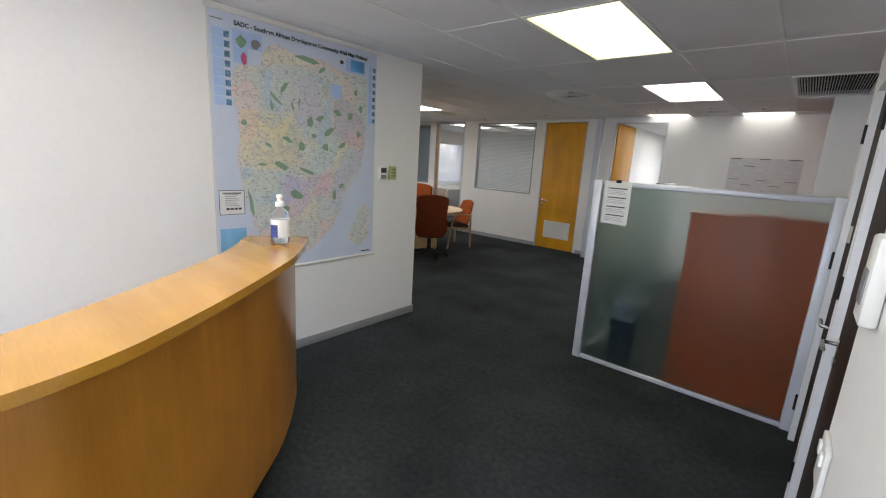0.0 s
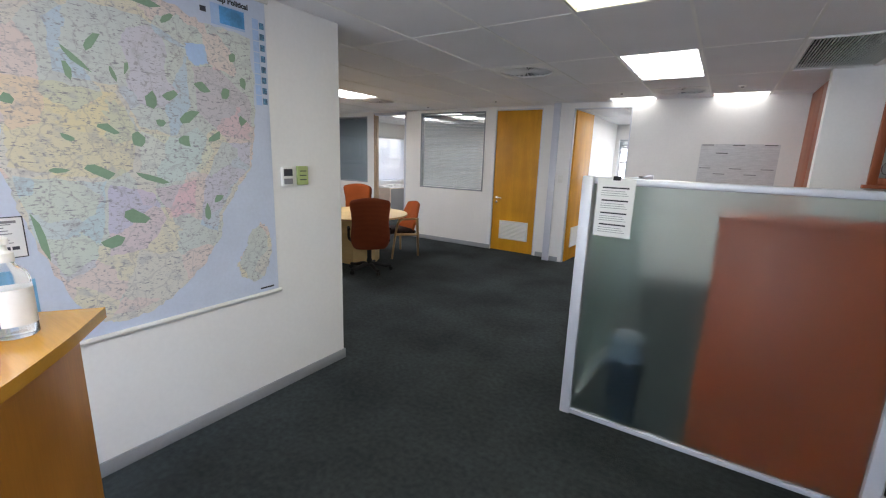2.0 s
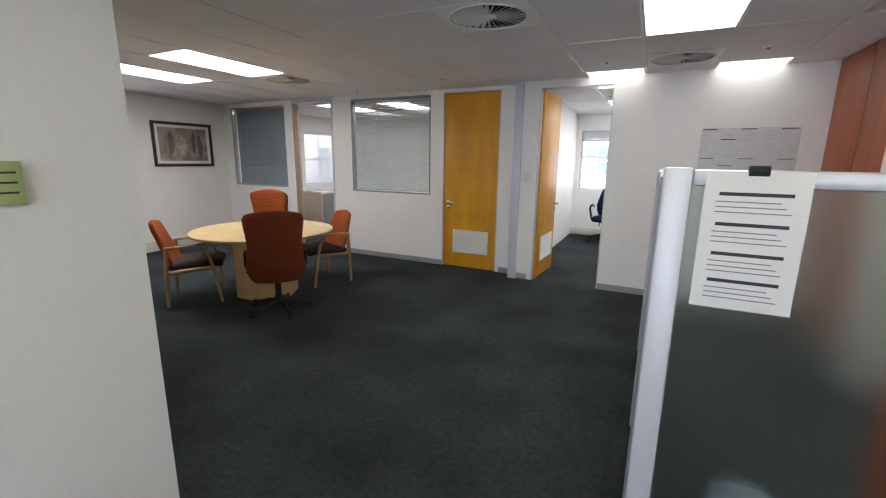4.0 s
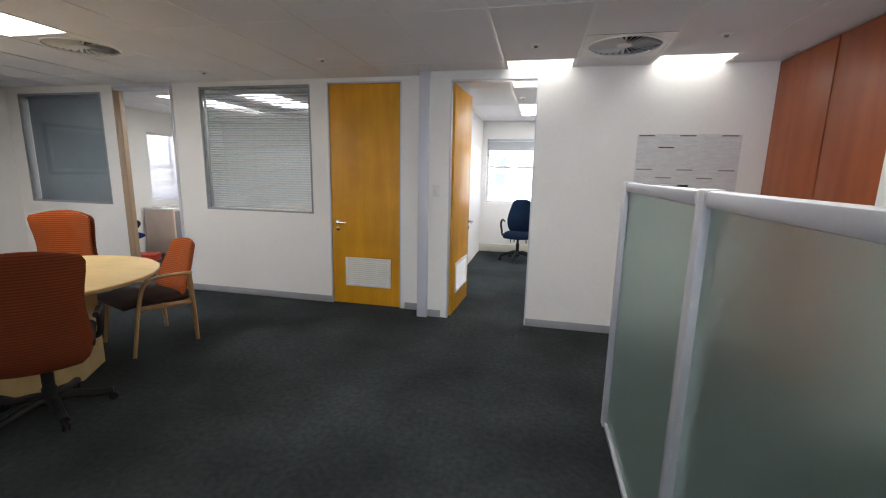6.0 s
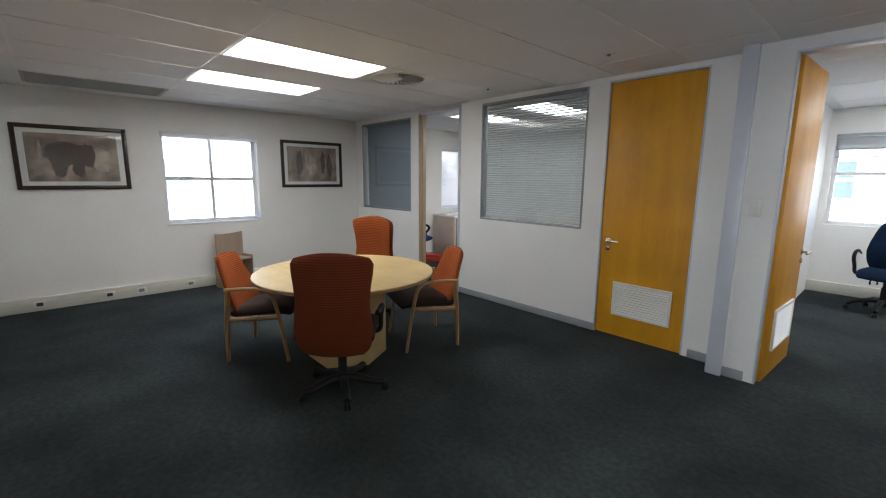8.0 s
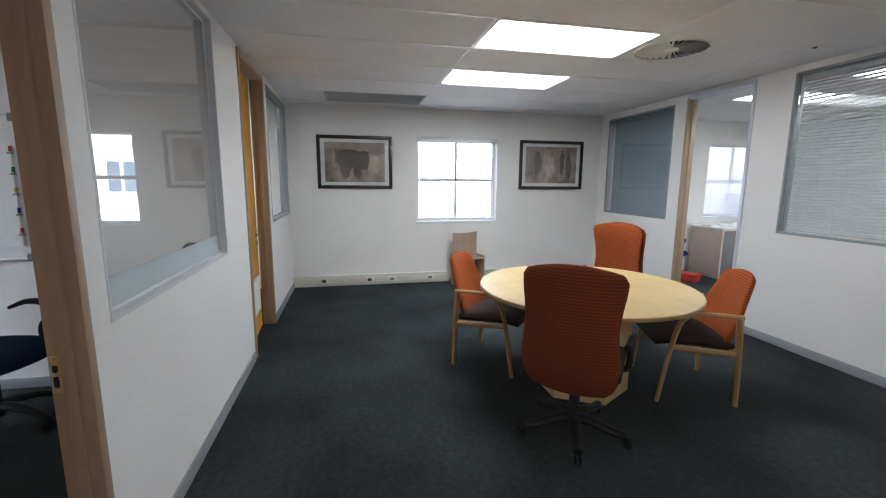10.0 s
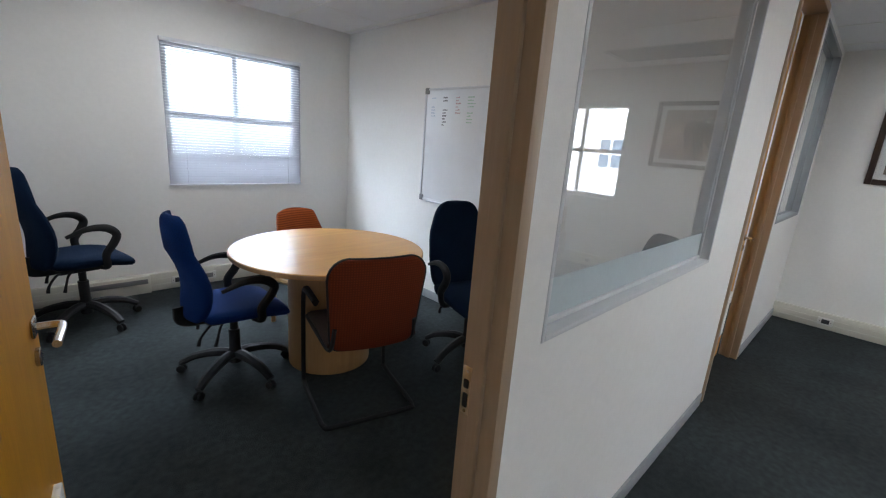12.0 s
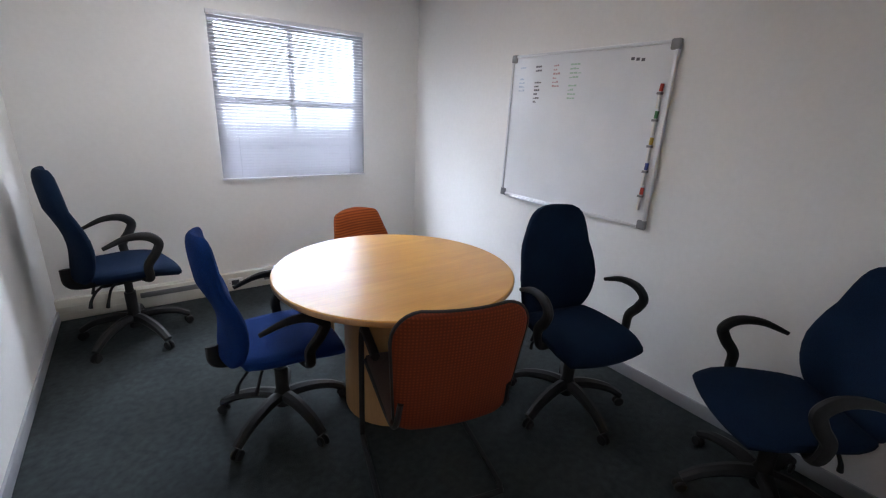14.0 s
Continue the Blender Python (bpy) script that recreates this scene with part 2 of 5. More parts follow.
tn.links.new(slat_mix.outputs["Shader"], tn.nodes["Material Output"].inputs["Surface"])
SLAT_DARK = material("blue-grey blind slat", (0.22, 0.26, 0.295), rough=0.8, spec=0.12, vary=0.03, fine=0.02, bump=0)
ETCH = material("pale etched film", (0.50, 0.57, 0.60), rough=0.6, vary=0.03, fine=0.02, bump=0)
PROFILE_PALE = material("pale grey window profile", (0.66, 0.67, 0.69), rough=0.5, vary=0.04, fine=0.02, bump=0.02)
PROFILE = material("grey window profile", (0.30, 0.32, 0.34), rough=0.5, vary=0.04, fine=0.02, bump=0.02)
SLAT_GREY = material("grey blind slat", (0.50, 0.53, 0.55), rough=0.8, spec=0.12, vary=0.03, fine=0.02, bump=0)
BOARD = material("whiteboard enamel", (0.80, 0.82, 0.85), rough=0.12, vary=0.03, scale=4, fine=0.01, bump=0.0)
PAPER = material("paper", (0.76, 0.76, 0.75), rough=0.8, vary=0.04, scale=4, fine=0.02, bump=0.05)
PAPER_GREY = material("printed paper", (0.66, 0.66, 0.67), rough=0.8, vary=0.10, scale=9, fine=0.10, fine_scale=70, bump=0.03, stretch=(1, 1, 6))
INK = material("ink", (0.04, 0.04, 0.05), rough=0.7, bump=0)
RED = material("red plastic", (0.42, 0.04, 0.02), rough=0.4)
YELLOW = material("yellow plastic", (0.5, 0.36, 0.04), rough=0.4)
GREEN = material("green plastic", (0.03, 0.16, 0.05), rough=0.4)
FACADE = material("rendered facade", (0.72, 0.70, 0.66), rough=0.8, vary=0.06, scale=0.3, fine=0.04, fine_scale=8, bump=0.1, bump_scale=30)
DARKGLASS = material("dark window", (0.10, 0.13, 0.16), rough=0.1, vary=0.2, scale=0.5)
# Ground made pale as a reflector, to bounce sun up to the ceilings.
GROUND = material("pale ground for bounced light", (0.27, 0.265, 0.255), rough=0.95, vary=0.2, scale=0.4, fine=0.3, fine_scale=30, bump=0.3, bump_scale=60)
ROOF = material("roof sheet", (0.20, 0.19, 0.18), rough=0.7, vary=0.1, scale=0.6)
LIT = glowing("lit diffuser", (1.0, 0.985, 0.94), PANEL)
# Dimmer, yellower emission stands in for a panel's look from right beneath.
LIT_DIM = glowing("dim yellow diffuser as seen from below", (1.0, 0.93, 0.50), 0.34)
LIT_FAINT = glowing("faint warm white diffuser", (1.0, 0.98, 0.92), 0.6)
# Emission cut down to weaken the hot patches on the wall below.
LIT_CUT = glowing("lit diffuser dimmed beside the wall", (1.0, 0.98, 0.90), PANEL * 0.27)

# ---- mesh helpers ----


def bm_box(bm, x0, x1, y0, y1, z0, z1, bevel=0.0):
    r = bmesh.ops.create_cube(bm, size=1.0, matrix=Matrix.Translation(((x0 + x1) / 2, (y0 + y1) / 2, (z0 + z1) / 2)) @ Matrix.Diagonal((abs(x1 - x0), abs(y1 - y0), abs(z1 - z0), 1)))
    if bevel:
        es = list({e for v in r["verts"] for e in v.link_edges})
        bmesh.ops.bevel(bm, geom=es, offset=bevel, segments=2, affect="EDGES", profile=0.5)
    return bm


def finish(bm, name, mat, smooth=True):
    me = bpy.data.meshes.new(name)
    bmesh.ops.recalc_face_normals(bm, faces=bm.faces)
    bm.to_mesh(me)
    bm.free()
    me.materials.append(mat)
    if smooth:
        me.shade_smooth()
        me.set_sharp_from_angle(angle=radians(35))
    return me


def part(name, bm, mat, parent, label=""):
    ob = new(name, finish(bm, name, mat))
    ob.parent = parent
    return tagged(ob, label)


def bx(name, x0, x1, y0, y1, z0, z1, mat, parent, label="", bevel=0.003):
    return part(name, bm_box(bmesh.new(), x0, x1, y0, y1, z0, z1, bevel), mat, parent, label)


def shared(name, me, parent, loc, rot=(0, 0, 0)):
    ob = new(name, me)
    ob.parent = parent
    ob.matrix_basis = pose(*loc, *rot)
    return ob


def thing(name, label, category, x=0, y=0, z=0, rz=0, group="", kind=""):
    ob = new(name)
    ob.empty_display_size = 0.1
    ob.matrix_basis = pose(x, y, z, 0, 0, rz)
    return tagged(ob, label, category, group, kind)


def spline(points, steps=8):
    """Catmull-Rom through the points."""
    p = [Vector(a) for a in points]
    p = [2 * p[0] - p[1]] + p + [2 * p[-1] - p[-2]]
    out = []
    for i in range(1, len(p) - 2):
        for s in range(steps):
            u = s / steps
            a, b, c, d = p[i - 1], p[i], p[i + 1], p[i + 2]
            out.append(0.5 * ((2 * b) + (c - a) * u + (2 * a - 5 * b + 4 * c - d) * u * u + (3 * b - a - 3 * c + d) * u ** 3))
    out.append(p[-2])
    return out


def bm_tube(bm, pts, r, n=10, flat=1.0, up=(0, 0, 1)):
    """A bar swept along pts; r is a radius or a function of 0..1; flat squeezes it along the second axis."""
    rings = []
    a = None
    for i, p in enumerate(pts):
        d = (pts[min(i + 1, len(pts) - 1)] - pts[max(i - 1, 0)]).normalized()
        if a is None:
            a = d.cross(Vector(up))
            if a.length < 1e-3:
                a = d.cross(Vector((1, 0, 0)))
        a = (a - d * a.dot(d)).normalized()
        b = a.cross(d).normalized()
        rad = r(i / (len(pts) - 1)) if callable(r) else r
        rings.append([bm.verts.new(p + a * rad * math.cos(2 * math.pi * k / n) + b * rad * flat * math.sin(2 * math.pi * k / n)) for k in range(n)])
    for u, v in zip(rings, rings[1:]):
        for k in range(n):
            bm.faces.new((u[k], u[(k + 1) % n], v[(k + 1) % n], v[k]))
    bm.faces.new(rings[0][::-1])
    bm.faces.new(rings[-1])
    return bm


def bm_lathe(bm, profile, n=24, at=(0, 0)):
    rings = []
    for r, z in profile:
        rings.append([bm.verts.new((at[0] + r * math.cos(2 * math.pi * k / n), at[1] + r * math.sin(2 * math.pi * k / n), z)) for k in range(n)])
    for u, v in zip(rings, rings[1:]):
        for k in range(n):
            bm.faces.new((u[k], u[(k + 1) % n], v[(k + 1) % n], v[k]))
    bm.faces.new(rings[0][::-1])
    bm.faces.new(rings[-1])
    return bm


def bm_pad(bm, place, normal, thick, nu=14, nv=14):
    """An upholstered pad: place(u, v) is its middle sheet over -1..1, thick its half thickness, puffed and rounded at the rim."""
    front, back = [], []
    for j in range(nv + 1):
        fr, bk = [], []
        for i in range(nu + 1):
            u, v = -math.cos(math.pi * i / nu), -math.cos(math.pi * j / nv)
            p, n = Vector(place(u, v)), Vector(normal(u, v)).normalized()
            rim = max(abs(u), abs(v))
            h = thick * math.sqrt(max(0.0, 1 - rim ** 7))
            if i in (0, nu) or j in (0, nv):
                w = bm.verts.new(p)
                fr.append(w)
                bk.append(w)
            else:
                fr.append(bm.verts.new(p + n * h))
                bk.append(bm.verts.new(p - n * h))
        front.append(fr)
        back.append(bk)
    for j in range(nv):
        for i in range(nu):
            for g, flip in ((front, False), (back, True)):
                q = [g[j][i], g[j][i + 1], g[j + 1][i + 1], g[j + 1][i]]
                bm.faces.new(q[::-1] if flip else q)
    return bm


def bm_prism(bm, outline, z0, z1):
    lo = [bm.verts.new((x, y, z0)) for x, y in outline]
    hi = [bm.verts.new((x, y, z1)) for x, y in outline]
    n = len(outline)
    for k in range(n):
        bm.faces.new((lo[k], lo[(k + 1) % n], hi[(k + 1) % n], hi[k]))
    bm.faces.new(lo[::-1])
    bm.faces.new(hi)
    return bm


def structure(name, bm, mat, label="", category=""):
    return tagged(new(name, finish(bm, name, mat)), label, category, kind="structure")


def wall(name, axis, face, back, a0, a1, openings=(), mat=None, top=None, label="white painted partition wall"):
    """A wall along x or y from a0 to a1, between the planes face and back, with openings (from, to, sill, head) cut through."""
    bm = bmesh.new()
    top = CEIL if top is None else top

    def blk(p0, p1, z0, z1):
        if p1 - p0 < 1e-4 or z1 - z0 < 1e-4:
            return
        lo, hi = min(face, back), max(face, back)
        if axis == "x":
            bm_box(bm, p0, p1, lo, hi, z0, z1)
        else:
            bm_box(bm, lo, hi, p0, p1, z0, z1)

    at = a0
    for o0, o1, s, h in sorted(openings):
        blk(at, o0, 0, top)
        blk(o0, o1, 0, s)
        blk(o0, o1, h, top)
        at = o1
    blk(at, a1, 0, top)
    return structure(name, bm, mat or PAINT, label, "wall")


def slats_blind(name, w, h, slat, pitch, tilt, mat, x, y, z, rz, label, stack=0.0, rail=0.03, rail_mat=None):
    """A venetian blind w wide, hanging h down from z; local x across, y out of the window."""
    t = thing(name, label, "blind", x, y, z, rz)
    bx("headrail", -w / 2, w / 2, -0.014, 0.014, -rail, 0, rail_mat or mat, t, "slim metal headrail", 0.003)
    me = finish(bm_box(bmesh.new(), -w / 2 + 0.004, w / 2 - 0.004, -slat / 2, slat / 2, -0.0006, 0.0006), "slat", mat, False)
    zz = -rail - 0.012
    if stack:
        while zz > -stack:
            shared("slat", me, t, (0, 0, zz), (random.uniform(-3, 3), 0, 0))
            zz -= 0.0021
    while zz > -h + 0.02:
        shared("slat", me, t, (0, 0, zz), (tilt + random.uniform(-1.5, 1.5), 0, 0))
        zz -= pitch
    bx("bottom_rail", -w / 2, w / 2, -0.012, 0.012, -h, -h + 0.014, rail_mat or mat, t, "", 0.003)
    for s in (-0.38, 0.38):
        part("cord", bm_tube(bmesh.new(), [Vector((s * w, 0.016, -rail)), Vector((s * w, 0.016, -h + 0.01))], 0.0012, 5), mat, t)
    return t


def pane_window(name, w, h, x, y, z, rz, label, bars=((0.5,), (0.5,)), depth=0.05, fr=0.045, mat=None):
    """A glazed window, its bottom centre at (x, y, z); local x across, y through the wall."""
    mat = mat or PAINT_COOL
    t = thing(name, label, "window", x, y, z, rz, kind="structure")
    bx("window_frame", -w / 2, w / 2, -depth / 2, depth / 2, 0, fr, mat, t)
    bx("window_frame", -w / 2, w / 2, -depth / 2, depth / 2, h - fr, h, mat, t)
    for s in (-1, 1):
        bx("window_frame", s * (w / 2 - fr), s * w / 2, -depth / 2, depth / 2, fr, h - fr, mat, t)
    for u in bars[0]:
        bx("glazing_bar", -w / 2 + u * w - 0.02, -w / 2 + u * w + 0.02, -depth / 2 + 0.004, depth / 2 - 0.004, fr, h - fr, mat, t)
    for v in bars[1]:
        bx("glazing_bar", -w / 2 + fr, w / 2 - fr, -depth / 2 + 0.006, depth / 2 - 0.006, v * h - 0.024, v * h + 0.024, mat, t)
    us, vs = [0, *bars[0], 1], [0, *bars[1], 1]
    for u0, u1 in zip(us, us[1:]):
        for v0, v1 in zip(vs, vs[1:]):
            p = bx("pane", -w / 2 + u0 * w + 0.02, -w / 2 + u1 * w - 0.02, -0.003, 0.003, v0 * h + 0.02, v1 * h - 0.02, GLASS, t, "", 0)
            p.visible_shadow = False
    return t


# ---- the setting ----
CEIL = 2.44
FAR, FAR2, LEFT, FRONT, BACK, MAPX, RIGHT = 7.60, 7.435, -8.40, 3.06, -0.64, -2.88, 0.262
MEET_L, MEET_R = -2.955, -5.77
ROOM_END = 11.42

structure("floor", bm_box(bmesh.new(), -8.62, 1.75, -3.3, ROOM_END + 0.2, -0.25, 0), CARPET, "dark blue-grey cut-pile office carpet", "floor")

# ceiling: lay-in tiles between white runners, all in one mesh
GX, PX, GY, PY = -0.225, 0.608, 4.77, 1.19
# (-2, -4), (-1, 4) and (-9, 3) are extra panels added as fill light.
LAMP_CELLS = [(-2, -2), (-2, 0), (-3, 2), (-1, 2), (-9, 0), (-11, 0), (-3, 4), (-1, 4), (-11, 3), (-9, 3), (-7, 3), (-2, -4), (-12, -3), (-7, -4)]
OPEN_CELLS = [(0, 0), (-13, -1)]
HALF_CELLS = {(-4, 0): 0, (-2, 1): 1, (-9, 1): 0}     # diffusers take one half of a cell
bm = bmesh.new()
for i in range(-14, 4):
    for j in range(-7, 6):
        if (i, j) in LAMP_CELLS or (i, j) in OPEN_CELLS:
            continue
        x0, y0 = GX + i * PX, GY + j * PY
        spans = [(y0, y0 + PY)]
        if (i, j) in HALF_CELLS:
            spans = [(y0 + PY / 2, y0 + PY)] if HALF_CELLS[i, j] == 0 else [(y0, y0 + PY / 2)]
        for a, b in spans:
            g = 0.004
            sag = random.uniform(0, 0.0025)
            bm_box(bm, x0 + g, x0 + PX - g, a + g, b - g, CEIL + 0.004 - sag, CEIL + 0.022)
structure("ceiling", bm, TILE, "off-white mineral-fibre lay-in ceiling tiles", "ceiling")
bm = bmesh.new()
for i in range(-14, 5):
    bm_box(bm, GX + i * PX - 0.010, GX + i * PX + 0.010, -3.3, ROOM_END + 0.1, CEIL - 0.001, CEIL + 0.012)
for j in range(-7, 7):
    for i in range(-14, 4):
        bm_box(bm, GX + i * PX + 0.010, GX + (i + 1) * PX - 0.010, GY + j * PY - 0.007, GY + j * PY + 0.007, CEIL + 0.0005, CEIL + 0.012)
structure("trim_ceiling", bm, TBAR, "white metal ceiling runners", "trim")
structure("roof_slab", bm_box(bmesh.new(), -8.7, 1.85, -3.4, ROOM_END + 0.3, CEIL + 0.25, CEIL + 0.45), GREYPL, "concrete slab over the suspended ceiling", "roof")

# walls
W3, D3, W2, DY = (-8.205, -6.90, 1.012, 2.36), (-6.69, -5.89, 0, 2.40), (-5.515, -4.13, 1.01, 2.385), (-3.93, -3.105, 0, 2.40)
D2 = (-2.56, -1.745, 0, 2.36)
wall("wall_far", "x", FAR, FAR + 0.09, LEFT, -2.86, (W3, D3, W2, DY))
wall("wall_far_right", "x", FAR2, FAR2 + 0.1, -2.76, 1.6, (D2,))
structure("wall_post", bm_box(bmesh.new(), -2.86, -2.76, FAR2 - 0.02, ROOM_END, 0, CEIL), PAINT, "white partition between the two far offices", "wall")
LW = (4.765, 5.945, 0.885, 2.06)
L3 = (9.57, 10.75, 0.90, 2.08)
L4 = (0.75, 1.95, 0.885, 2.06)
wall("wall_left", "y", LEFT, LEFT - 0.2, -0.84, ROOM_END + 0.2, (LW, L3, L4), label="white painted outer wall")
MW, MD, D4, W4 = (-5.405, -4.012, 0.968, 2.405), (-3.872, -3.005, 0, 2.40), (-6.875, -5.995, 0, 2.40), (-8.25, -7.06, 1.02, 2.39)
wall("wall_meeting_front", "x", FRONT, FRONT - 0.095, LEFT, MAPX, (MW, MD, D4, W4))
wall("wall_map", "y", MAPX, MEET_L, -3.2, FRONT - 0.095)
wall("wall_meeting_right", "y", MEET_R, MEET_R - 0.08, BACK, FRONT - 0.095)
BW = (-5.20, -4.06, 0.91, 2.05)
wall("wall_back", "x", BACK, BACK - 0.2, LEFT, MEET_L, (BW,), label="white painted outer wall")
wall("wall_room_end", "x", ROOM_END, ROOM_END + 0.2, LEFT, 1.75, ((-2.68, -0.9, 0.93, 2.12),), label="white painted outer wall")
DB, DA = (1.42, 2.455, 0, 2.1), (2.50, 3.29, 0, 2.1)
wall("wall_right", "y", RIGHT, RIGHT + 0.12, -3.2, 3.85, (DB, DA))
NEAR = 0.207
wall("wall_right_pier", "y", NEAR, RIGHT, -3.2, 1.40)
wall("wall_reception_back", "x", -3.2, -3.3, MEET_L, RIGHT + 0.12, ((-2.45, -0.15, 0, 2.3),))
wall("wall_kitchen", "x", 5.95, 6.05, 0.10, 1.6, ((0.50, 1.30, 1.50, 2.33),))
wall("wall_kitchen_side", "y", 1.6, 1.75, 3.2, ROOM_END)
wall("wall_kitchen_back", "x", 3.85, 3.75, RIGHT + 0.12, 1.6)

# skirtings
def skirting(axis, a0, a1, face, out, h=0.075, t=0.012, mat=None):
    bm = bmesh.new()
    lo, hi = min(face, face + out * t), max(face, face + out * t)
    if axis == "x":
        bm_box(bm, a0, a1, lo, hi, 0, h, 0.002)
    else:
        bm_box(bm, lo, hi, a0, a1, 0, h, 0.002)
    structure("baseboard", bm, mat or SKIRT, "grey vinyl skirting board", "baseboard")


for a0, a1 in ((LEFT, -6.72), (-5.86, -3.93), (-3.06, -2.86)):
    skirting("x", a0, a1, FAR, -1)
for a0, a1 in ((-2.758, -2.62), (-1.745, 0.13)):
    skirting("x", a0, a1, FAR2, -1)
for a0, a1 in ((LEFT + 0.04, -6.93), (-5.94, -3.915), (-2.945, -2.868)):
    skirting("x", a0, a1, FRONT, 1)
skirting("y", -3.2, FRONT + 0.012, MAPX, 1)
skirting("y", BACK, FRONT - 0.1, MEET_L, -1)
skirting("y", BACK, FRONT - 0.1, MEET_R, 1)
skirting("y", FAR2 - 0.02, 7.6, -2.86, -1)

# frames round the openings: slim metal profiles
def opening_frame(name, axis, o, front, back, mat, w=0.035, proud=0.006, label="slim metal frame", sill=True):
    o0, o1, s, h = o
    lo, hi = min(front, back) - proud, max(front, back) + proud
    t = thing(name, label, "frame", kind="structure")
    items = [(o0, o0 + w, s, h), (o1 - w, o1, s, h), (o0 + w, o1 - w, h - w, h)]
    if s > 0 and sill:
        items.append((o0 + w, o1 - w, s, s + w))
    for p0, p1, z0, z1 in items:
        if axis == "x":
            bx("frame_bar", p0, p1, lo, hi, z0, z1, mat, t)
        else:
            bx("frame_bar", lo, hi, p0, p1, z0, z1, mat, t)
    return t


opening_frame("frame_window_far", "x", W3, FAR, FAR + 0.09, PROFILE, 0.022, 0.003)
opening_frame("frame_window_middle", "x", W2, FAR, FAR + 0.09, PROFILE, 0.022, 0.003)
opening_frame("frame_door_maple", "x", DY, FAR, FAR + 0.09, ALU_WHITE, 0.014)
opening_frame("frame_door_office", "x", D2, FAR2, FAR2 + 0.1, ALU_WHITE, 0.014)
opening_frame("frame_meeting_window", "x", MW, FRONT, FRONT - 0.095, PROFILE_PALE, 0.016, 0.002)
opening_frame("frame_glazing_bead", "x", (MW[0] + 0.0165, MW[1] - 0.0165, MW[2] + 0.0165, MW[3] - 0.0165), FRONT - 0.034, FRONT - 0.045, PROFILE_PALE, 0.014, 0.0, "slim white glazing bead")
opening_frame("frame_side_window", "x", W4, FRONT, FRONT - 0.095, PROFILE, 0.025, 0.003)

structure("trim_post", bm_box(bmesh.new(), -2.862, -2.758, FAR2 - 0.045, FAR2 - 0.021, 0, CEIL, 0.002), ALU_WHITE, "grey aluminium corner post", "trim")


def jamb_set(name, o, front, back, mat, w=0.04, other=None, proud=0.012):
    """A rebated door frame of timber: two jambs with stops, and a head."""
    o0, o1, s, h = o
    lo, hi = min(front, back) - proud, max(front, back) + 0.012
    mid = (lo + hi) / 2
    t = thing(name, "tan timber door frame with a rebate", "frame", kind="structure")
    for a, d in ((o0, 1), (o1, -1)):
        mat = other if other and d < 0 else mat
        x0, x1 = sorted((a - d * 0.02, a + d * w * 0.45))
        bx("jamb", x0, x1, lo, hi, 0, h, mat, t)
        x0, x1 = sorted((a + d * w * 0.45, a + d * w * 0.8))
        bx("door_stop", x0, x1, mid - 0.016, mid + 0.016, 0, h - 0.03, mat, t)
    bx("head", o0 - 0.02, o1 + 0.02, lo, hi, h - 0.028, h + 0.02, mat, t)
    return t


jamb_set("frame_door_meeting", MD, FRONT, FRONT - 0.095, TAN, proud=0.002)
jamb_set("frame_door_side", D4, FRONT, FRONT - 0.095, TAN)
jamb_set("frame_door_open_office", D3, FAR, FAR + 0.09, TAN, 0.03, ALU_WHITE)
t = thing("strike_plate", "worn steel strike plate let into the door jamb", "strike plate", -3.853, 2.984, 0.868)
BRASS = material("worn nickel brass", (0.62, 0.50, 0.34), rough=0.3, metal=0.85, vary=0.2, scale=40, fine=0.08)
bx("plate", -0.001, 0.004, -0.016, 0.016, -0.06, 0.06, BRASS, t)
bx("keep", 0.003, 0.005, -0.008, 0.006, -0.04, -0.005, DARKROOM, t)
bx("keep", 0.003, 0.005, -0.008, 0.006, 0.008, 0.03, DARKROOM, t)
bx("lip", 0.000, 0.012, 0.0165, 0.045, -0.012, 0.036, BRASS, t)
for zz in (-0.05, 0.05):
    part("screw", bm_tube(bmesh.new(), [Vector((0.003, 0.0, zz)), Vector((0.0055, 0.0, zz))], 0.004, 8), CHROME, t)


def inner_pane(name, o, y, label, mat=None, inset=0.03):
    o0, o1, s, h = o
    p = bx(name, o0 + inset, o1 - inset, y - 0.004, y + 0.004, s + inset, h - inset, mat or GLASS, None, label, 0)
    p.visible_shadow = False
    return tagged(p, category="window", kind="structure")


inner_pane("window_meeting", MW, FRONT - 0.05, "clear internal glazing with an etched lower strip", inset=0.015)
inner_pane("window_far_left", W3, FAR + 0.03, "clear internal glazing before a closed blind", GLASS_THIN)
inner_pane("window_far_middle", W2, FAR + 0.03, "clear internal glazing before a closed blind", GLASS_THIN)
inner_pane("window_side", W4, FRONT - 0.05, "clear internal glazing of the side office")
p = bx("etched_film", MW[0] + 0.018, MW[1] - 0.018, FRONT - 0.0445, FRONT - 0.0435, MW[2] + 0.03, MW[2] + 0.135, ETCH, None, "pale blue etched film along the pane's foot", 0)
tagged(p, category="film", kind="structure")
slats_blind("venetian_blind", 1.31, 1.31, 0.025, 0.0265, 52, SLAT_GREY, -4.82, FAR + 0.062, 2.352, 0, "closed grey venetian blind behind internal glass")
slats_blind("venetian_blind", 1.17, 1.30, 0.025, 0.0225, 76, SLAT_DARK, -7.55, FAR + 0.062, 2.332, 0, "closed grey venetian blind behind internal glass")

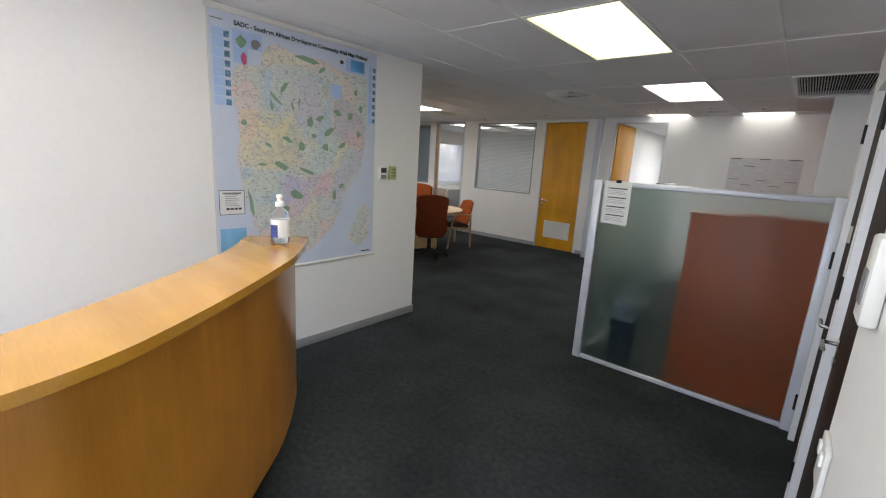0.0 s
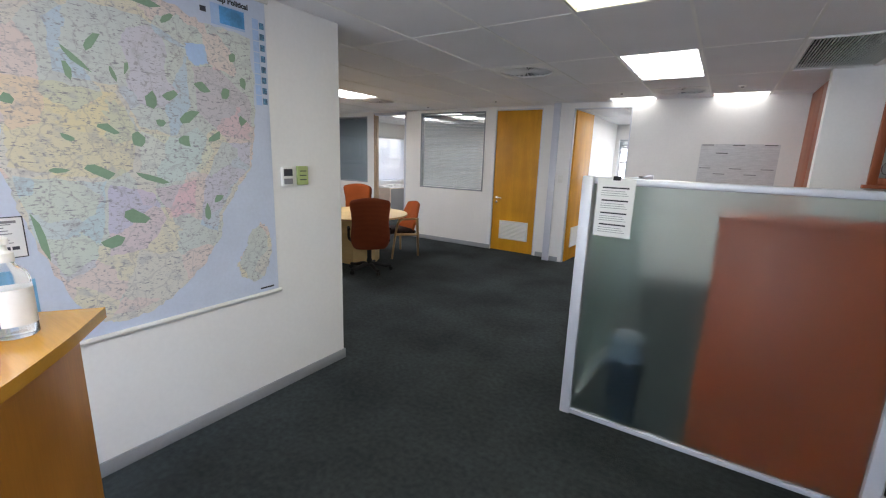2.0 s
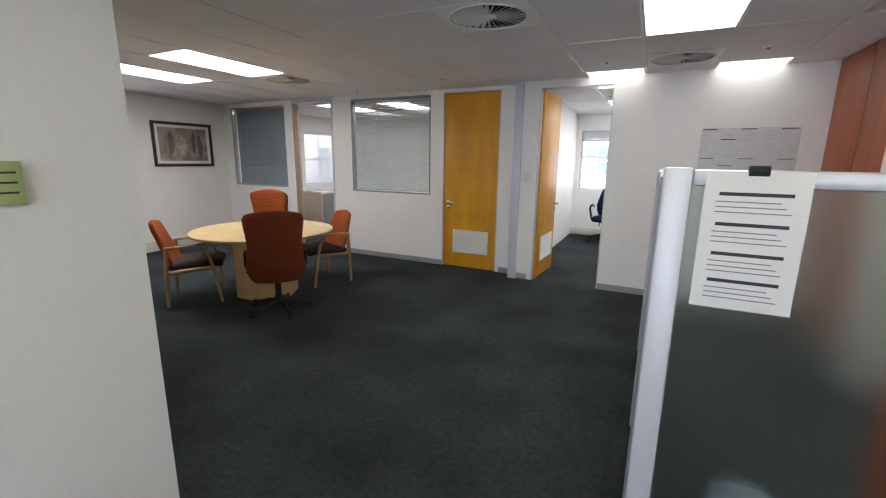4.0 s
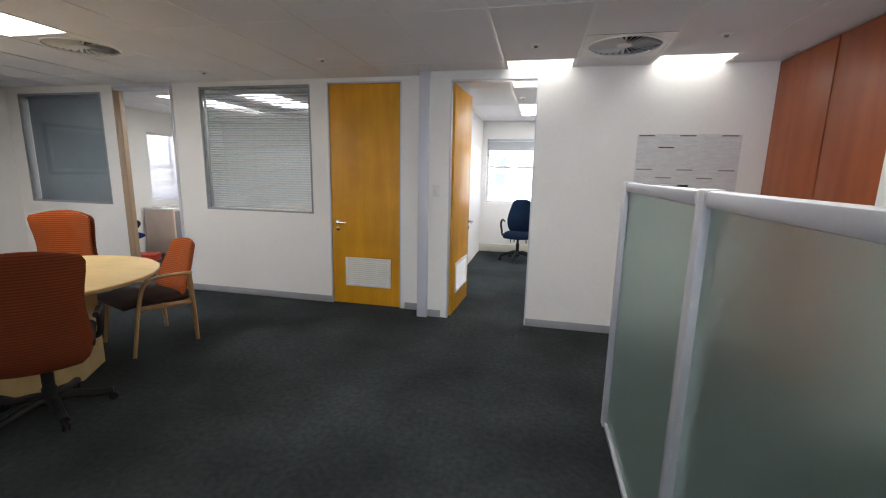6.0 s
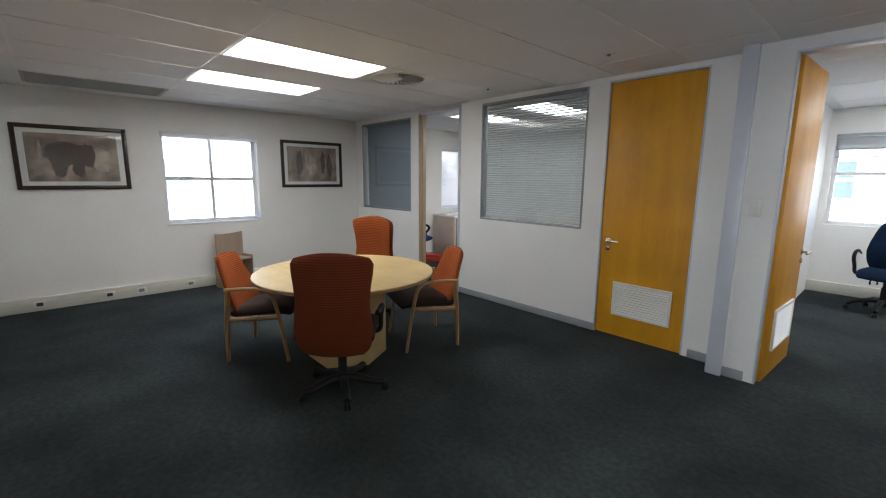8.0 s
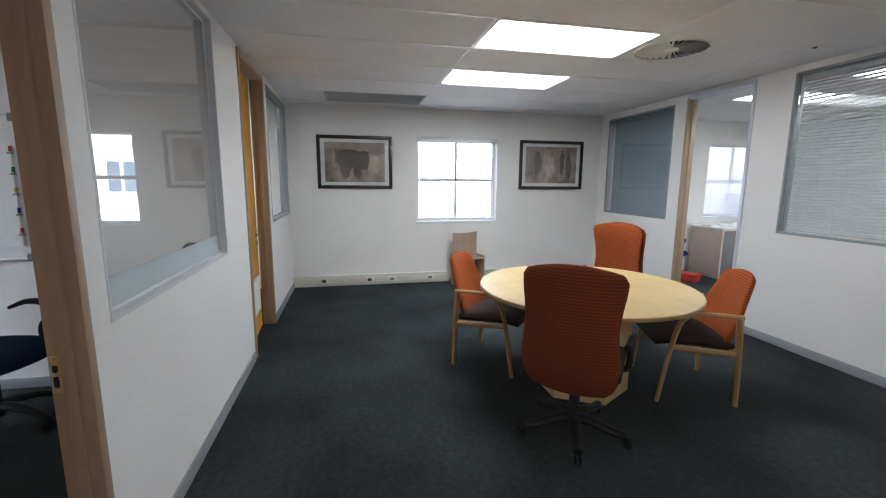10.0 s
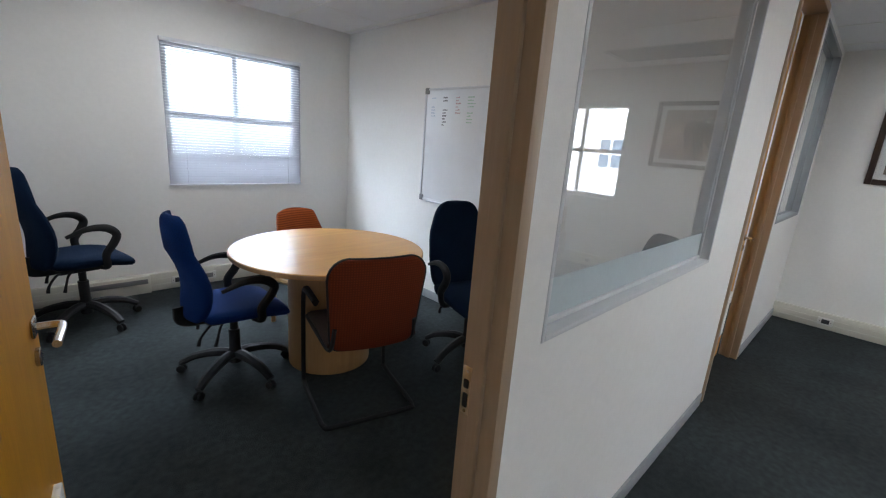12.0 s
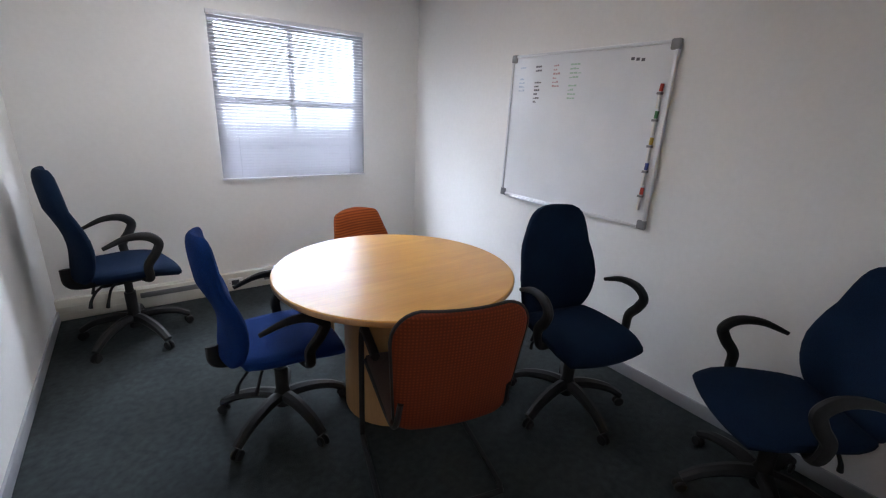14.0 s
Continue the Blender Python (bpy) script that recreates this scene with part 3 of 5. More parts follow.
# outer windows
pane_window("window_left", 1.18, 1.175, LEFT - 0.13, 5.355, 0.885, 90, "white-framed four-pane outer window")
tagged(bx("window_sill", LEFT - 0.10, LEFT + 0.015, 4.755, 5.955, 0.86, 0.884, PAINT_COOL, None, "white window sill board"), category="sill", kind="structure")
slats_blind("venetian_blind", 1.16, 0.075, 0.025, 0.03, 0, SLAT, LEFT - 0.03, 5.355, 2.056, 90, "white venetian blind drawn up under the window head", stack=0.058)
pane_window("window_office", 1.18, 1.18, LEFT - 0.13, 10.16, 0.90, 90, "white-framed four-pane outer window")
slats_blind("venetian_blind", 1.16, 1.15, 0.025, 0.024, 62, SLAT, LEFT - 0.03, 10.16, 2.075, 90, "lowered white venetian blind")
pane_window("window_side_office", 1.2, 1.175, LEFT - 0.13, 1.35, 0.885, 90, "white-framed four-pane outer window")
slats_blind("venetian_blind", 1.18, 1.15, 0.025, 0.022, 30, SLAT, LEFT - 0.03, 1.35, 2.055, 90, "lowered white venetian blind")
pane_window("window_meeting_outer", 1.14, 1.14, -4.63, BACK - 0.07, 0.91, 0, "white-framed four-pane outer window")
slats_blind("venetian_blind", 1.165, 1.165, 0.025, 0.0225, -57, SLAT_BACKLIT, -4.63, BACK + 0.018, 2.062, 0, "lowered white venetian blind with half-closed slats, darkened as backlit", rail_mat=SLAT)
pane_window("window_office_far", 1.78, 1.19, -1.79, ROOM_END + 0.12, 0.93, 0, "white-framed outer window", bars=((0.5,), (0.57,)))
slats_blind("venetian_blind", 1.76, 0.30, 0.025, 0.03, 5, SLAT_GREY, -1.79, ROOM_END + 0.03, 2.115, 0, "grey venetian blind drawn up to the head", stack=0.2)

# trunking along the outer walls
def trunking(axis, a0, a1, face, out, x_at=()):
    bm = bmesh.new()
    lo, hi = sorted((face + out * 0.001, face + out * 0.045))
    bm_box(bm, *((a0, a1, lo, hi) if axis == "x" else (lo, hi, a0, a1)), 0.0, 0.15, 0.004)
    for z in (0.052, 0.098):
        lo2, hi2 = sorted((face + out * 0.045, face + out * 0.048))
        bm_box(bm, *((a0, a1, lo2, hi2) if axis == "x" else (lo2, hi2, a0, a1)), z - 0.003, z + 0.003)
    structure("trim_trunking", bm, CREAMPL, "cream plastic dado trunking along the floor", "trunking")


def socket(x, y, z, rz, dark=False):
    t = thing("power_socket", "flush power socket in the trunking" if not dark else "dark data outlet in the trunking", "socket", x, y, z, rz)
    bx("plate", -0.055, 0.055, -0.004, 0.004, -0.035, 0.035, WHITEPL, t)
    bx("insert", -0.028, 0.028, 0.004, 0.007, -0.02, 0.02, INK if dark else GREYPL, t)
    for s in (-0.04, 0.04):
        part("screw", bm_lathe(bmesh.new(), [(0.004, 0.0), (0.004, 0.001)], 8, (s, 0)), CHROME, t).matrix_basis = pose(0, 0.004, 0, -90, 0, 0)


trunking("y", FRONT, FAR, LEFT, 1)
trunking("x", MEET_R, MEET_L, BACK, 1)
trunking("x", -2.76, -0.5, ROOM_END, -1)
for y, d in ((3.46, True), (4.08, True), (4.4, False), (4.95, False)):
    socket(LEFT + 0.05, y, 0.075, -90, d)
for x, d in ((-4.30, False), (-4.05, True), (-5.2, False)):
    socket(x, BACK + 0.05, 0.075, 0, d)
t = thing("floor_box", "open trunking section with a dark outlet panel", "socket", -3.62, BACK + 0.05, 0.0)
bx("cover", -0.22, 0.22, 0, 0.03, 0.002, 0.15, CREAMPL, t)
bx("slot", -0.2, 0.2, 0.03, 0.033, 0.085, 0.125, GREYPL, t)

# ---- ceiling fittings ----
def troffer(i, j):
    x, y = GX + (i + 0.5) * PX, GY + (j + 0.5) * PY
    t = thing("ceiling_light", "lit fluorescent troffer with a warm white diffuser", "ceiling light", x, y, CEIL, group="ceiling panels")
    w, l = PX / 2 - 0.011, PY / 2 - 0.008
    bx("diffuser", -w + 0.014, w - 0.014, -l + 0.014, l - 0.014, 0.022, 0.026, LIT_DIM if (i, j) == (-2, -2) else LIT_FAINT if (i, j) == (-7, -4) else LIT_CUT if j == 2 else LIT, t, "glowing prismatic diffuser", 0)
    for s in (-1, 1):
        bx("frame", *sorted((s * w, s * (w - 0.016))), -l, l, 0.001, 0.03, TBAR, t, "", 0.001)
        bx("frame", -w + 0.016, w - 0.016, *sorted((s * l, s * (l - 0.016))), 0.001, 0.03, TBAR, t, "", 0.001)
    bx("tray", -w + 0.014, w - 0.014, -l + 0.014, l - 0.014, 0.03, 0.06, TBAR, t, "", 0)


for c in LAMP_CELLS:
    troffer(*c)


def swirl_diffuser(x, y):
    t = thing("air_diffuser", "round swirl air diffuser in a white ceiling plate", "air diffuser", x, y, CEIL, group="swirl diffusers")
    q = PX / 2 - 0.012
    bm = bmesh.new()
    n = 48
    ring = [bm.verts.new((0.262 * math.cos(2 * math.pi * k / n), 0.262 * math.sin(2 * math.pi * k / n), 0.002)) for k in range(n)]
    outer = []
    for k in range(n):
        c, s = math.cos(2 * math.pi * k / n), math.sin(2 * math.pi * k / n)
        f = q / max(abs(c), abs(s))
        outer.append(bm.verts.new((c * f, s * f, 0.002)))
    for k in range(n):
        bm.faces.new((ring[k], ring[(k + 1) % n], outer[(k + 1) % n], outer[k]))
    part("plate", bm, TBAR, t)
    part("plenum", bm_lathe(bmesh.new(), [(0.262, 0.028), (0.262, 0.03)], 32), DARKROOM, t, "dark plenum behind the vanes")
    part("rim", bm_tube(bmesh.new(), [Vector((0.258 * math.cos(a), 0.258 * math.sin(a), 0.0)) for a in np.linspace(0, 2 * math.pi, 49)], 0.007, 6), TBAR, t)
    part("hub", bm_lathe(bmesh.new(), [(0.05, 0.012), (0.055, 0.004), (0.04, -0.002)], 24), TBAR, t)
    bm = bm_box(bmesh.new(), 0.05, 0.255, -0.012, 0.012, -0.0008, 0.0008)
    me = finish(bm, "vane", TBAR, False)
    for k in range(30):
        shared("vane", me, t, (0, 0, 0.010), (38, 0, 0)).matrix_basis = pose(0, 0, 0.010, 0, 0, 12 * k) @ pose(0, 0, 0, 38, 0, 0)


for (i, j), half in HALF_CELLS.items():
    swirl_diffuser(GX + (i + 0.5) * PX, GY + j * PY + PY * (0.25 + 0.5 * half))


def grille(i, j, count, mat, label, tilt=35, behind=DARKROOM):
    x, y = GX + (i + 0.5) * PX, GY + (j + 0.5) * PY
    t = thing("ceiling_grille", label, "air grille", x, y, CEIL)
    w, l = PX / 2 - 0.011, PY / 2 - 0.008
    for s in (-1, 1):
        bx("frame", *sorted((s * w, s * (w - 0.03))), -l, l, -0.004, 0.02, mat, t, "", 0.002)
        bx("frame", -w + 0.03, w - 0.03, *sorted((s * l, s * (l - 0.03))), -0.004, 0.02, mat, t, "", 0.002)
    bx("backing", -w + 0.02, w - 0.02, -l + 0.02, l - 0.02, 0.05, 0.055, behind, t, "", 0)
    me = finish(bm_box(bmesh.new(), -0.0012, 0.0012, -l + 0.03, l - 0.03, -0.011, 0.011), "blade", mat, False)
    for k in range(count):
        shared("blade", me, t, (-w + 0.03 + (k + 0.5) * (2 * w - 0.06) / count, 0, 0.012), (0, tilt, 0))


grille(0, 0, 27, TBAR, "white return-air grille with thin straight blades", 8)
grille(-13, -1, 30, SLAT_GREY, "pale grey ceiling air grille", 40, GREYPL)


def rosette(x, y):
    t = thing("sprinkler_rosette", "small chrome sprinkler rosette flush in the ceiling", "sprinkler", x, y, CEIL, group="ceiling rosettes")
    part("ring", bm_lathe(bmesh.new(), [(0.045, 0.004), (0.042, -0.006), (0.026, -0.008), (0.02, 0.002)], 20), TBAR, t)
    part("core", bm_lathe(bmesh.new(), [(0.016, 0.003), (0.014, -0.014), (0.006, -0.018)], 14), GREYPL, t)


for x, y in ((-1.775, 6.74), (-0.53, 6.67), (-5.066, 7.19), (-3.6, 6.9), (-1.95, 9.0), (-2.0, 10.2), (-7.2, 9.6)):
    rosette(x, y)

# ---- doors ----
def lever(parent, x, y, z, side, towards):
    """A lever handle on a rose with a key rose below; side is the face's outward y, towards the x way of the lever."""
    h = bx("door_handle", x - 0.022, x + 0.022, *sorted((y, y + side * 0.008)), z - 0.022, z + 0.022, CHROME, parent, "brushed steel lever handle", 0.004)
    pts = spline([(x, y, z), (x, y + side * 0.045, z), (x + towards * 0.02, y + side * 0.055, z), (x + towards * 0.12, y + side * 0.055, z)], 6)
    part("lever", bm_tube(bmesh.new(), pts, 0.009, 10), CHROME, h)
    k = bm_lathe(bmesh.new(), [(0.022, 0), (0.022, 0.008), (0.018, 0.01)], 18)
    part("key_rose", k, CHROME, h).matrix_basis = pose(x, y, z - 0.075, -90 * side, 0, 0)


def louvre(parent, x0, x1, z0, z1, y, side):
    v = bx("door_vent", x0, x1, *sorted((y, y + side * 0.004)), z0, z1, WHITEPL, parent, "white louvred door vent", 0.001)
    lo, hi = sorted((y + side * 0.003, y + side * 0.016))
    for a in ((x0, x0 + 0.02, z0, z1), (x1 - 0.02, x1, z0, z1), (x0 + 0.02, x1 - 0.02, z0, z0 + 0.02), (x0 + 0.02, x1 - 0.02, z1 - 0.02, z1)):
        bx("vent_frame", a[0], a[1], lo, hi, a[2], a[3], WHITEPL, v, "", 0.002)
    n = 13
    me = finish(bm_box(bmesh.new(), x0 + 0.02, x1 - 0.02, -0.010, 0.010, -0.0015, 0.0015), "louvre_blade", WHITEPL, False)
    for k in range(n):
        shared("louvre_blade", me, v, (0, y + side * 0.009, z0 + 0.028 + k * (z1 - z0 - 0.05) / (n - 1)), (-38 * side, 0, 0))


def door(name, w, h, mat, x, y, rz, label, handle_at, vent=True, sides=(-1, 1), hinge_at=None, thick=0.04):
    """A leaf hinged at its local origin, running along +x; local -y is the near face."""
    t = thing(name, label, "door", x, y, 0, rz, kind="structure")
    bx("leaf", 0.002, w, -thick / 2, thick / 2, 0.006, h, mat, t, "", 0.002)
    for s in sides:
        lever(t, handle_at, s * thick / 2, 0.93, s, 1 if handle_at < w / 2 else -1)
        if vent:
            louvre(t, w / 2 - 0.242, w / 2 + 0.288, 0.215, 0.54, s * thick / 2, s)
    for z in (0.2, 1.2, h - 0.2):
        part("hinge", bm_tube(bmesh.new(), [Vector((0.0, thick / 2 + 0.004, z - 0.045)), Vector((0.0, thick / 2 + 0.004, z + 0.045))], 0.007, 8), CHROME, t)
    return t


door("door_maple", 0.80, 2.38, MAPLE, -3.915, FAR + 0.03, 0, "closed maple-veneered flush door with a louvred vent", 0.075)
door("door_office", 0.79, 2.34, MAPLE, -2.543, FAR2 + 0.06, 87, "open maple-veneered flush door with a louvred vent", 0.75)
door("door_meeting", 0.80, 2.37, MAPLE, -3.035, FRONT - 0.075, -98, "open maple-veneered flush door of the meeting room", 0.74)
door("door_side", 0.82, 2.37, MAPLE, -6.02, FRONT - 0.09, 183, "slightly open maple-veneered flush door of the side office", 0.74)
door("door_brown", 0.97, 2.065, DARKWOOD, RIGHT + 0.03, 1.453, 90, "closed dark brown glossy door in a white frame", 0.90, vent=False, sides=(1,))
door("door_brown_narrow", 0.725, 2.065, DARKWOOD, RIGHT + 0.03, 3.258, -90, "closed narrow dark brown door in a white frame", 0.66, vent=False, sides=(-1,))
for o, hy in ((DB, 2.44), (DA, 3.275)):
    fr = opening_frame("frame_door_white", "y", o, RIGHT, RIGHT + 0.12, PAINT_COOL, 0.03, 0.022, "white painted steel door frame")
    for z in (0.25, 1.15, 1.85):
        part("hinge", bm_tube(bmesh.new(), [Vector((RIGHT - 0.026, hy, z - 0.05)), Vector((RIGHT - 0.026, hy, z + 0.05))], 0.009, 8), BLACK, fr, "dark steel hinge")
t = thing("wall_label", "small white card stuck to the door frame", "label", RIGHT + 0.009, 3.08, 1.31, 12)
bx("card", -0.003, 0.0, -0.03, 0.03, -0.03, 0.06, PAPER, t, "", 0)
t = thing("door_keypad", "white plastic access keypad on the wall", "keypad", NEAR - 0.001, 1.20, 1.40)
bx("housing", -0.03, 0, -0.05, 0.05, -0.09, 0.09, WHITEPL, t, "", 0.008)
bx("key_field", -0.033, -0.029, -0.03, 0.03, -0.05, 0.02, GREYPL, t, "", 0.001)
t = thing("power_socket", "white double wall socket on the painted wall", "socket", NEAR - 0.001, 1.30, 0.93)
bx("plate", -0.012, 0, -0.06, 0.06, -0.06, 0.06, WHITEPL, t, "", 0.004)
for s in (-0.03, 0.03):
    bx("rocker", -0.018, -0.011, s - 0.014, s + 0.014, 0.01, 0.04, WHITEPL, t, "", 0.002)
t = thing("light_switch", "white rocker light switch on the wall", "switch", -2.678, FAR2 - 0.001, 1.312)
bx("plate", -0.037, 0.037, -0.009, 0, -0.058, 0.058, WHITEPL, t, "", 0.003)
bx("rocker", -0.016, 0.016, -0.014, -0.008, -0.03, 0.03, WHITEPL, t, "", 0.003)

# ---- reception ----
def counter():
    t = thing("reception_counter", "curved varnished maple reception counter with a thick top", "counter")
    edge = spline([(-2.04, 1.325, 0), (-1.84, 1.175, 0), (-1.65, 1.005, 0), (-1.515, 0.848, 0), (-1.405, 0.715, 0), (-1.275, 0.545, 0), (-1.14, 0.352, 0), (-1.055, 0.205, 0), (-1.0, 0.04, 0), (-0.965, -0.20, 0), (-0.95, -0.55, 0), (-0.95, -1.4, 0)], 8)

    def offset(d):
        out = []
        for i, p in enumerate(edge):
            a = (edge[min(i + 1, len(edge) - 1)] - edge[max(i - 1, 0)]).normalized()
            out.append(p + Vector((a.y, -a.x, 0)) * d)
        return out

    def ribbon(d0, d1, z0, z1, mat, name, label, first=0):
        bm = bmesh.new()
        a, b = offset(d0)[first:], offset(d1)[first:]
        rows = [[bm.verts.new((p.x, p.y, z)) for p in q] for q, z in ((a, z0), (a, z1), (b, z1), (b, z0))]
        for k in range(4):
            r, s = rows[k], rows[(k + 1) % 4]
            for i in range(len(r) - 1):
                bm.faces.new((r[i], r[i + 1], s[i + 1], s[i]))
        for i in (0, len(a) - 1):
            bm.faces.new([r[i] for r in rows])
        bmesh.ops.bevel(bm, geom=[e for e in bm.edges if e.calc_face_angle(0) > 1.0], offset=0.004, segments=2, affect="EDGES")
        return part(name, bm, mat, t, label)

    ribbon(0.325, 0.0, 1.078, 1.11, DESK_TOP, "top", "glossy maple counter top", 0)
    ribbon(0.100, 0.075, 0.13, 1.077, DESK, "front_panel", "bent maple veneer front", 0)
    ribbon(0.20, 0.18, 0.002, 0.129, DARKROOM, "plinth", "dark recessed plinth", 2)
    ribbon(0.305, 0.285, 0.72, 1.077, DESK, "back_panel", "veneered inner upstand", 1)
    ribbon(0.62, 0.115, 0.70, 0.73, DESK_TOP, "inner_desk", "lower inner worktop", 2)
    e = offset(0.10)[2]
    bx("end_panel", e.x - 0.30, e.x - 0.012, e.y - 0.30, e.y - 0.27, 0.0, 0.699, DESK, t)
    return t


counter()
t = thing("sanitiser_bottle", "clear pump bottle of hand sanitiser with a blue-and-white label", "bottle", -1.972, 1.118, 1.1105, 70)
t.scale = (1.32, 1.12, 1.08)


def bm_arc(bm, r, z0, z1, a0, a1, n=14):
    cols = [[bm.verts.new((r * math.cos(radians(a)), r * math.sin(radians(a)), z)) for z in (z0, z1)] for a in np.linspace(a0, a1, n)]
    for u, v in zip(cols, cols[1:]):
        bm.faces.new((u[0], v[0], v[1], u[1]))
    return bm


PETG = glassy("bottle plastic", (0.95, 0.97, 0.98), 0.08, 1.25)
part("body", bm_lathe(bmesh.new(), [(0.030, 0.0), (0.034, 0.005), (0.034, 0.13), (0.031, 0.15), (0.016, 0.168), (0.014, 0.178)], 24), PETG, t)
part("liquid", bm_lathe(bmesh.new(), [(0.029, 0.004), (0.0315, 0.008), (0.0315, 0.09)], 24), glassy("gel", (0.9, 0.94, 0.97), 0.05, 1.33), t)
part("label", bm_lathe(bmesh.new(), [(0.0346, 0.03), (0.0346, 0.115)], 24), PAPER, t, "white paper label")
part("label_band", bm_arc(bmesh.new(), 0.0351, 0.03, 0.090, -176, -112), material("label blue", (0.04, 0.05, 0.22), rough=0.5, vary=0.5, scale=60, fine=0.3, bump=0), t, "blue printed band")
part("cap", bm_lathe(bmesh.new(), [(0.017, 0.175), (0.017, 0.195), (0.010, 0.20), (0.009, 0.213), (0.013, 0.215), (0.013, 0.228), (0.006, 0.233)], 18), WHITEPL, t, "white pump cap")


def wall_map():
    """A laminated wall map: sea, land, lakes, inset panels and a printed title, between two rails."""
    y0, y1, z0, z1 = 1.16, 2.50, 0.705, 2.41
    w, h = y1 - y0, z1 - z0
    t = thing("wall_map", "large laminated political wall map hung between white rails", "map", MAPX, y0, z0, 90)
    sea = material("map sea", (0.60, 0.66, 0.78), rough=0.3, vary=0.05, scale=3, fine=0.03, fine_scale=60, bump=0.02)
    def print_tint(name, tint):
        """Printed land: one pastel tint under fine line work, relief and small lettering."""
        land = bpy.data.materials.new(name)
        land.use_nodes = True
        nt = land.node_tree
        b = nt.nodes["Principled BSDF"]
        b.inputs["Roughness"].default_value = 0.3
        co = nt.nodes.new("ShaderNodeTexCoord")
        wob = nt.nodes.new("ShaderNodeTexNoise")
        wob.inputs["Scale"].default_value, wob.inputs["Detail"].default_value = 7, 5
        nt.links.new(co.outputs["Object"], wob.inputs["Vector"])
        add = nt.nodes.new("ShaderNodeVectorMath")
        add.operation = "MULTIPLY_ADD"
        add.inputs[1].default_value = (0.13, 0.13, 0.13)
        nt.links.new(wob.outputs["Color"], add.inputs[0])
        nt.links.new(co.outputs["Object"], add.inputs[2])
        vor = nt.nodes.new("ShaderNodeTexVoronoi")
        vor.inputs["Scale"].default_value = 6.0
        nt.links.new(add.outputs["Vector"], vor.inputs["Vector"])
        sepc = nt.nodes.new("ShaderNodeSeparateColor")
        nt.links.new(vor.outputs["Color"], sepc.inputs["Color"])
        ramp = nt.nodes.new("ShaderNodeValToRGB")
        ramp.color_ramp.interpolation = "CONSTANT"
        cols = [tuple(q * g for q, g in zip(tint, gains)) for gains in ((1.0, 1.0, 1.0), (1.06, 1.03, 0.92), (0.90, 0.98, 1.02), (1.06, 0.95, 0.98))]
        while len(ramp.color_ramp.elements) < len(cols):
            ramp.color_ramp.elements.new(0.5)
        for k, (e, c) in enumerate(zip(ramp.color_ramp.elements, cols)):
            e.position, e.color = k / len(cols), (*c, 1)
        nt.links.new(sepc.outputs["Red"], ramp.inputs["Fac"])
        prev = ramp.outputs["Color"]
        edge = nt.nodes.new("ShaderNodeTexVoronoi")
        edge.feature = "DISTANCE_TO_EDGE"
        edge.inputs["Scale"].default_value = 8
        nt.links.new(add.outputs["Vector"], edge.inputs["Vector"])
        er = nt.nodes.new("ShaderNodeMapRange")
        er.inputs["From Min"].default_value, er.inputs["From Max"].default_value = 0.0, 0.035
        er.inputs["To Min"].default_value, er.inputs["To Max"].default_value = 0.40, 0.0
        nt.links.new(edge.outputs["Distance"], er.inputs["Value"])
        em = nt.nodes.new("ShaderNodeMix")
        em.data_type = "RGBA"
        nt.links.new(er.outputs["Result"], em.inputs["Factor"])
        nt.links.new(prev, em.inputs["A"])
        em.inputs["B"].default_value = (0.36, 0.35, 0.38, 1)
        prev = em.outputs["Result"]
        flat_map = nt.nodes.new("ShaderNodeMapping")
        flat_map.inputs["Scale"].default_value = (1, 1, 4.5)
        nt.links.new(co.outputs["Object"], flat_map.inputs["Vector"])
        # relief, river tangle, then two sizes of lettering as short level flecks
        for scale, lo, hi, colour, det, level in ((16, 0.54, 0.76, (0.47, 0.48, 0.50), 9, False), (60, 0.57, 0.69, (0.34, 0.34, 0.36), 8, False), (22, 0.625, 0.69, (0.24, 0.24, 0.27), 3, True), (52, 0.615, 0.69, (0.24, 0.24, 0.27), 3, True)):
            n = nt.nodes.new("ShaderNodeTexNoise")
            n.inputs["Scale"].default_value, n.inputs["Detail"].default_value = scale, det
            nt.links.new(flat_map.outputs["Vector"] if level else co.outputs["Object"], n.inputs["Vector"])
            r = nt.nodes.new("ShaderNodeMapRange")
            r.inputs["From Min"].default_value, r.inputs["From Max"].default_value = lo, hi
            r.inputs["To Max"].default_value = 0.8
            nt.links.new(n.outputs["Fac"], r.inputs["Value"])
            mix = nt.nodes.new("ShaderNodeMix")
            mix.data_type = "RGBA"
            nt.links.new(r.outputs["Result"], mix.inputs["Factor"])
            nt.links.new(prev, mix.inputs["A"])
            mix.inputs["B"].default_value = (*colour, 1)
            prev = mix.outputs["Result"]
        nt.links.new(prev, b.inputs["Base Color"])
        return land

    land = print_tint("map land", (0.70, 0.68, 0.62))

    def flat(name, pts, d, mat, label=""):
        bm = bmesh.new()
        vs = [bm.verts.new((u * w, -d, v * h)) for u, v in pts]
        for tri in tessellate_polygon([[Vector((u * w, v * h, 0)) for u, v in pts]]):
            bm.faces.new([vs[k] for k in tri])
        return part(name, bm, mat, t, label)

    def rect(name, u0, u1, v0, v1, d, mat):
        return flat(name, ((u0, v0), (u1, v0), (u1, v1), (u0, v1)), d, mat)

    bx("sheet", 0, w, -0.004, 0, 0, h, sea, t, "pale blue printed sheet", 0)
    rng = random.Random(5)

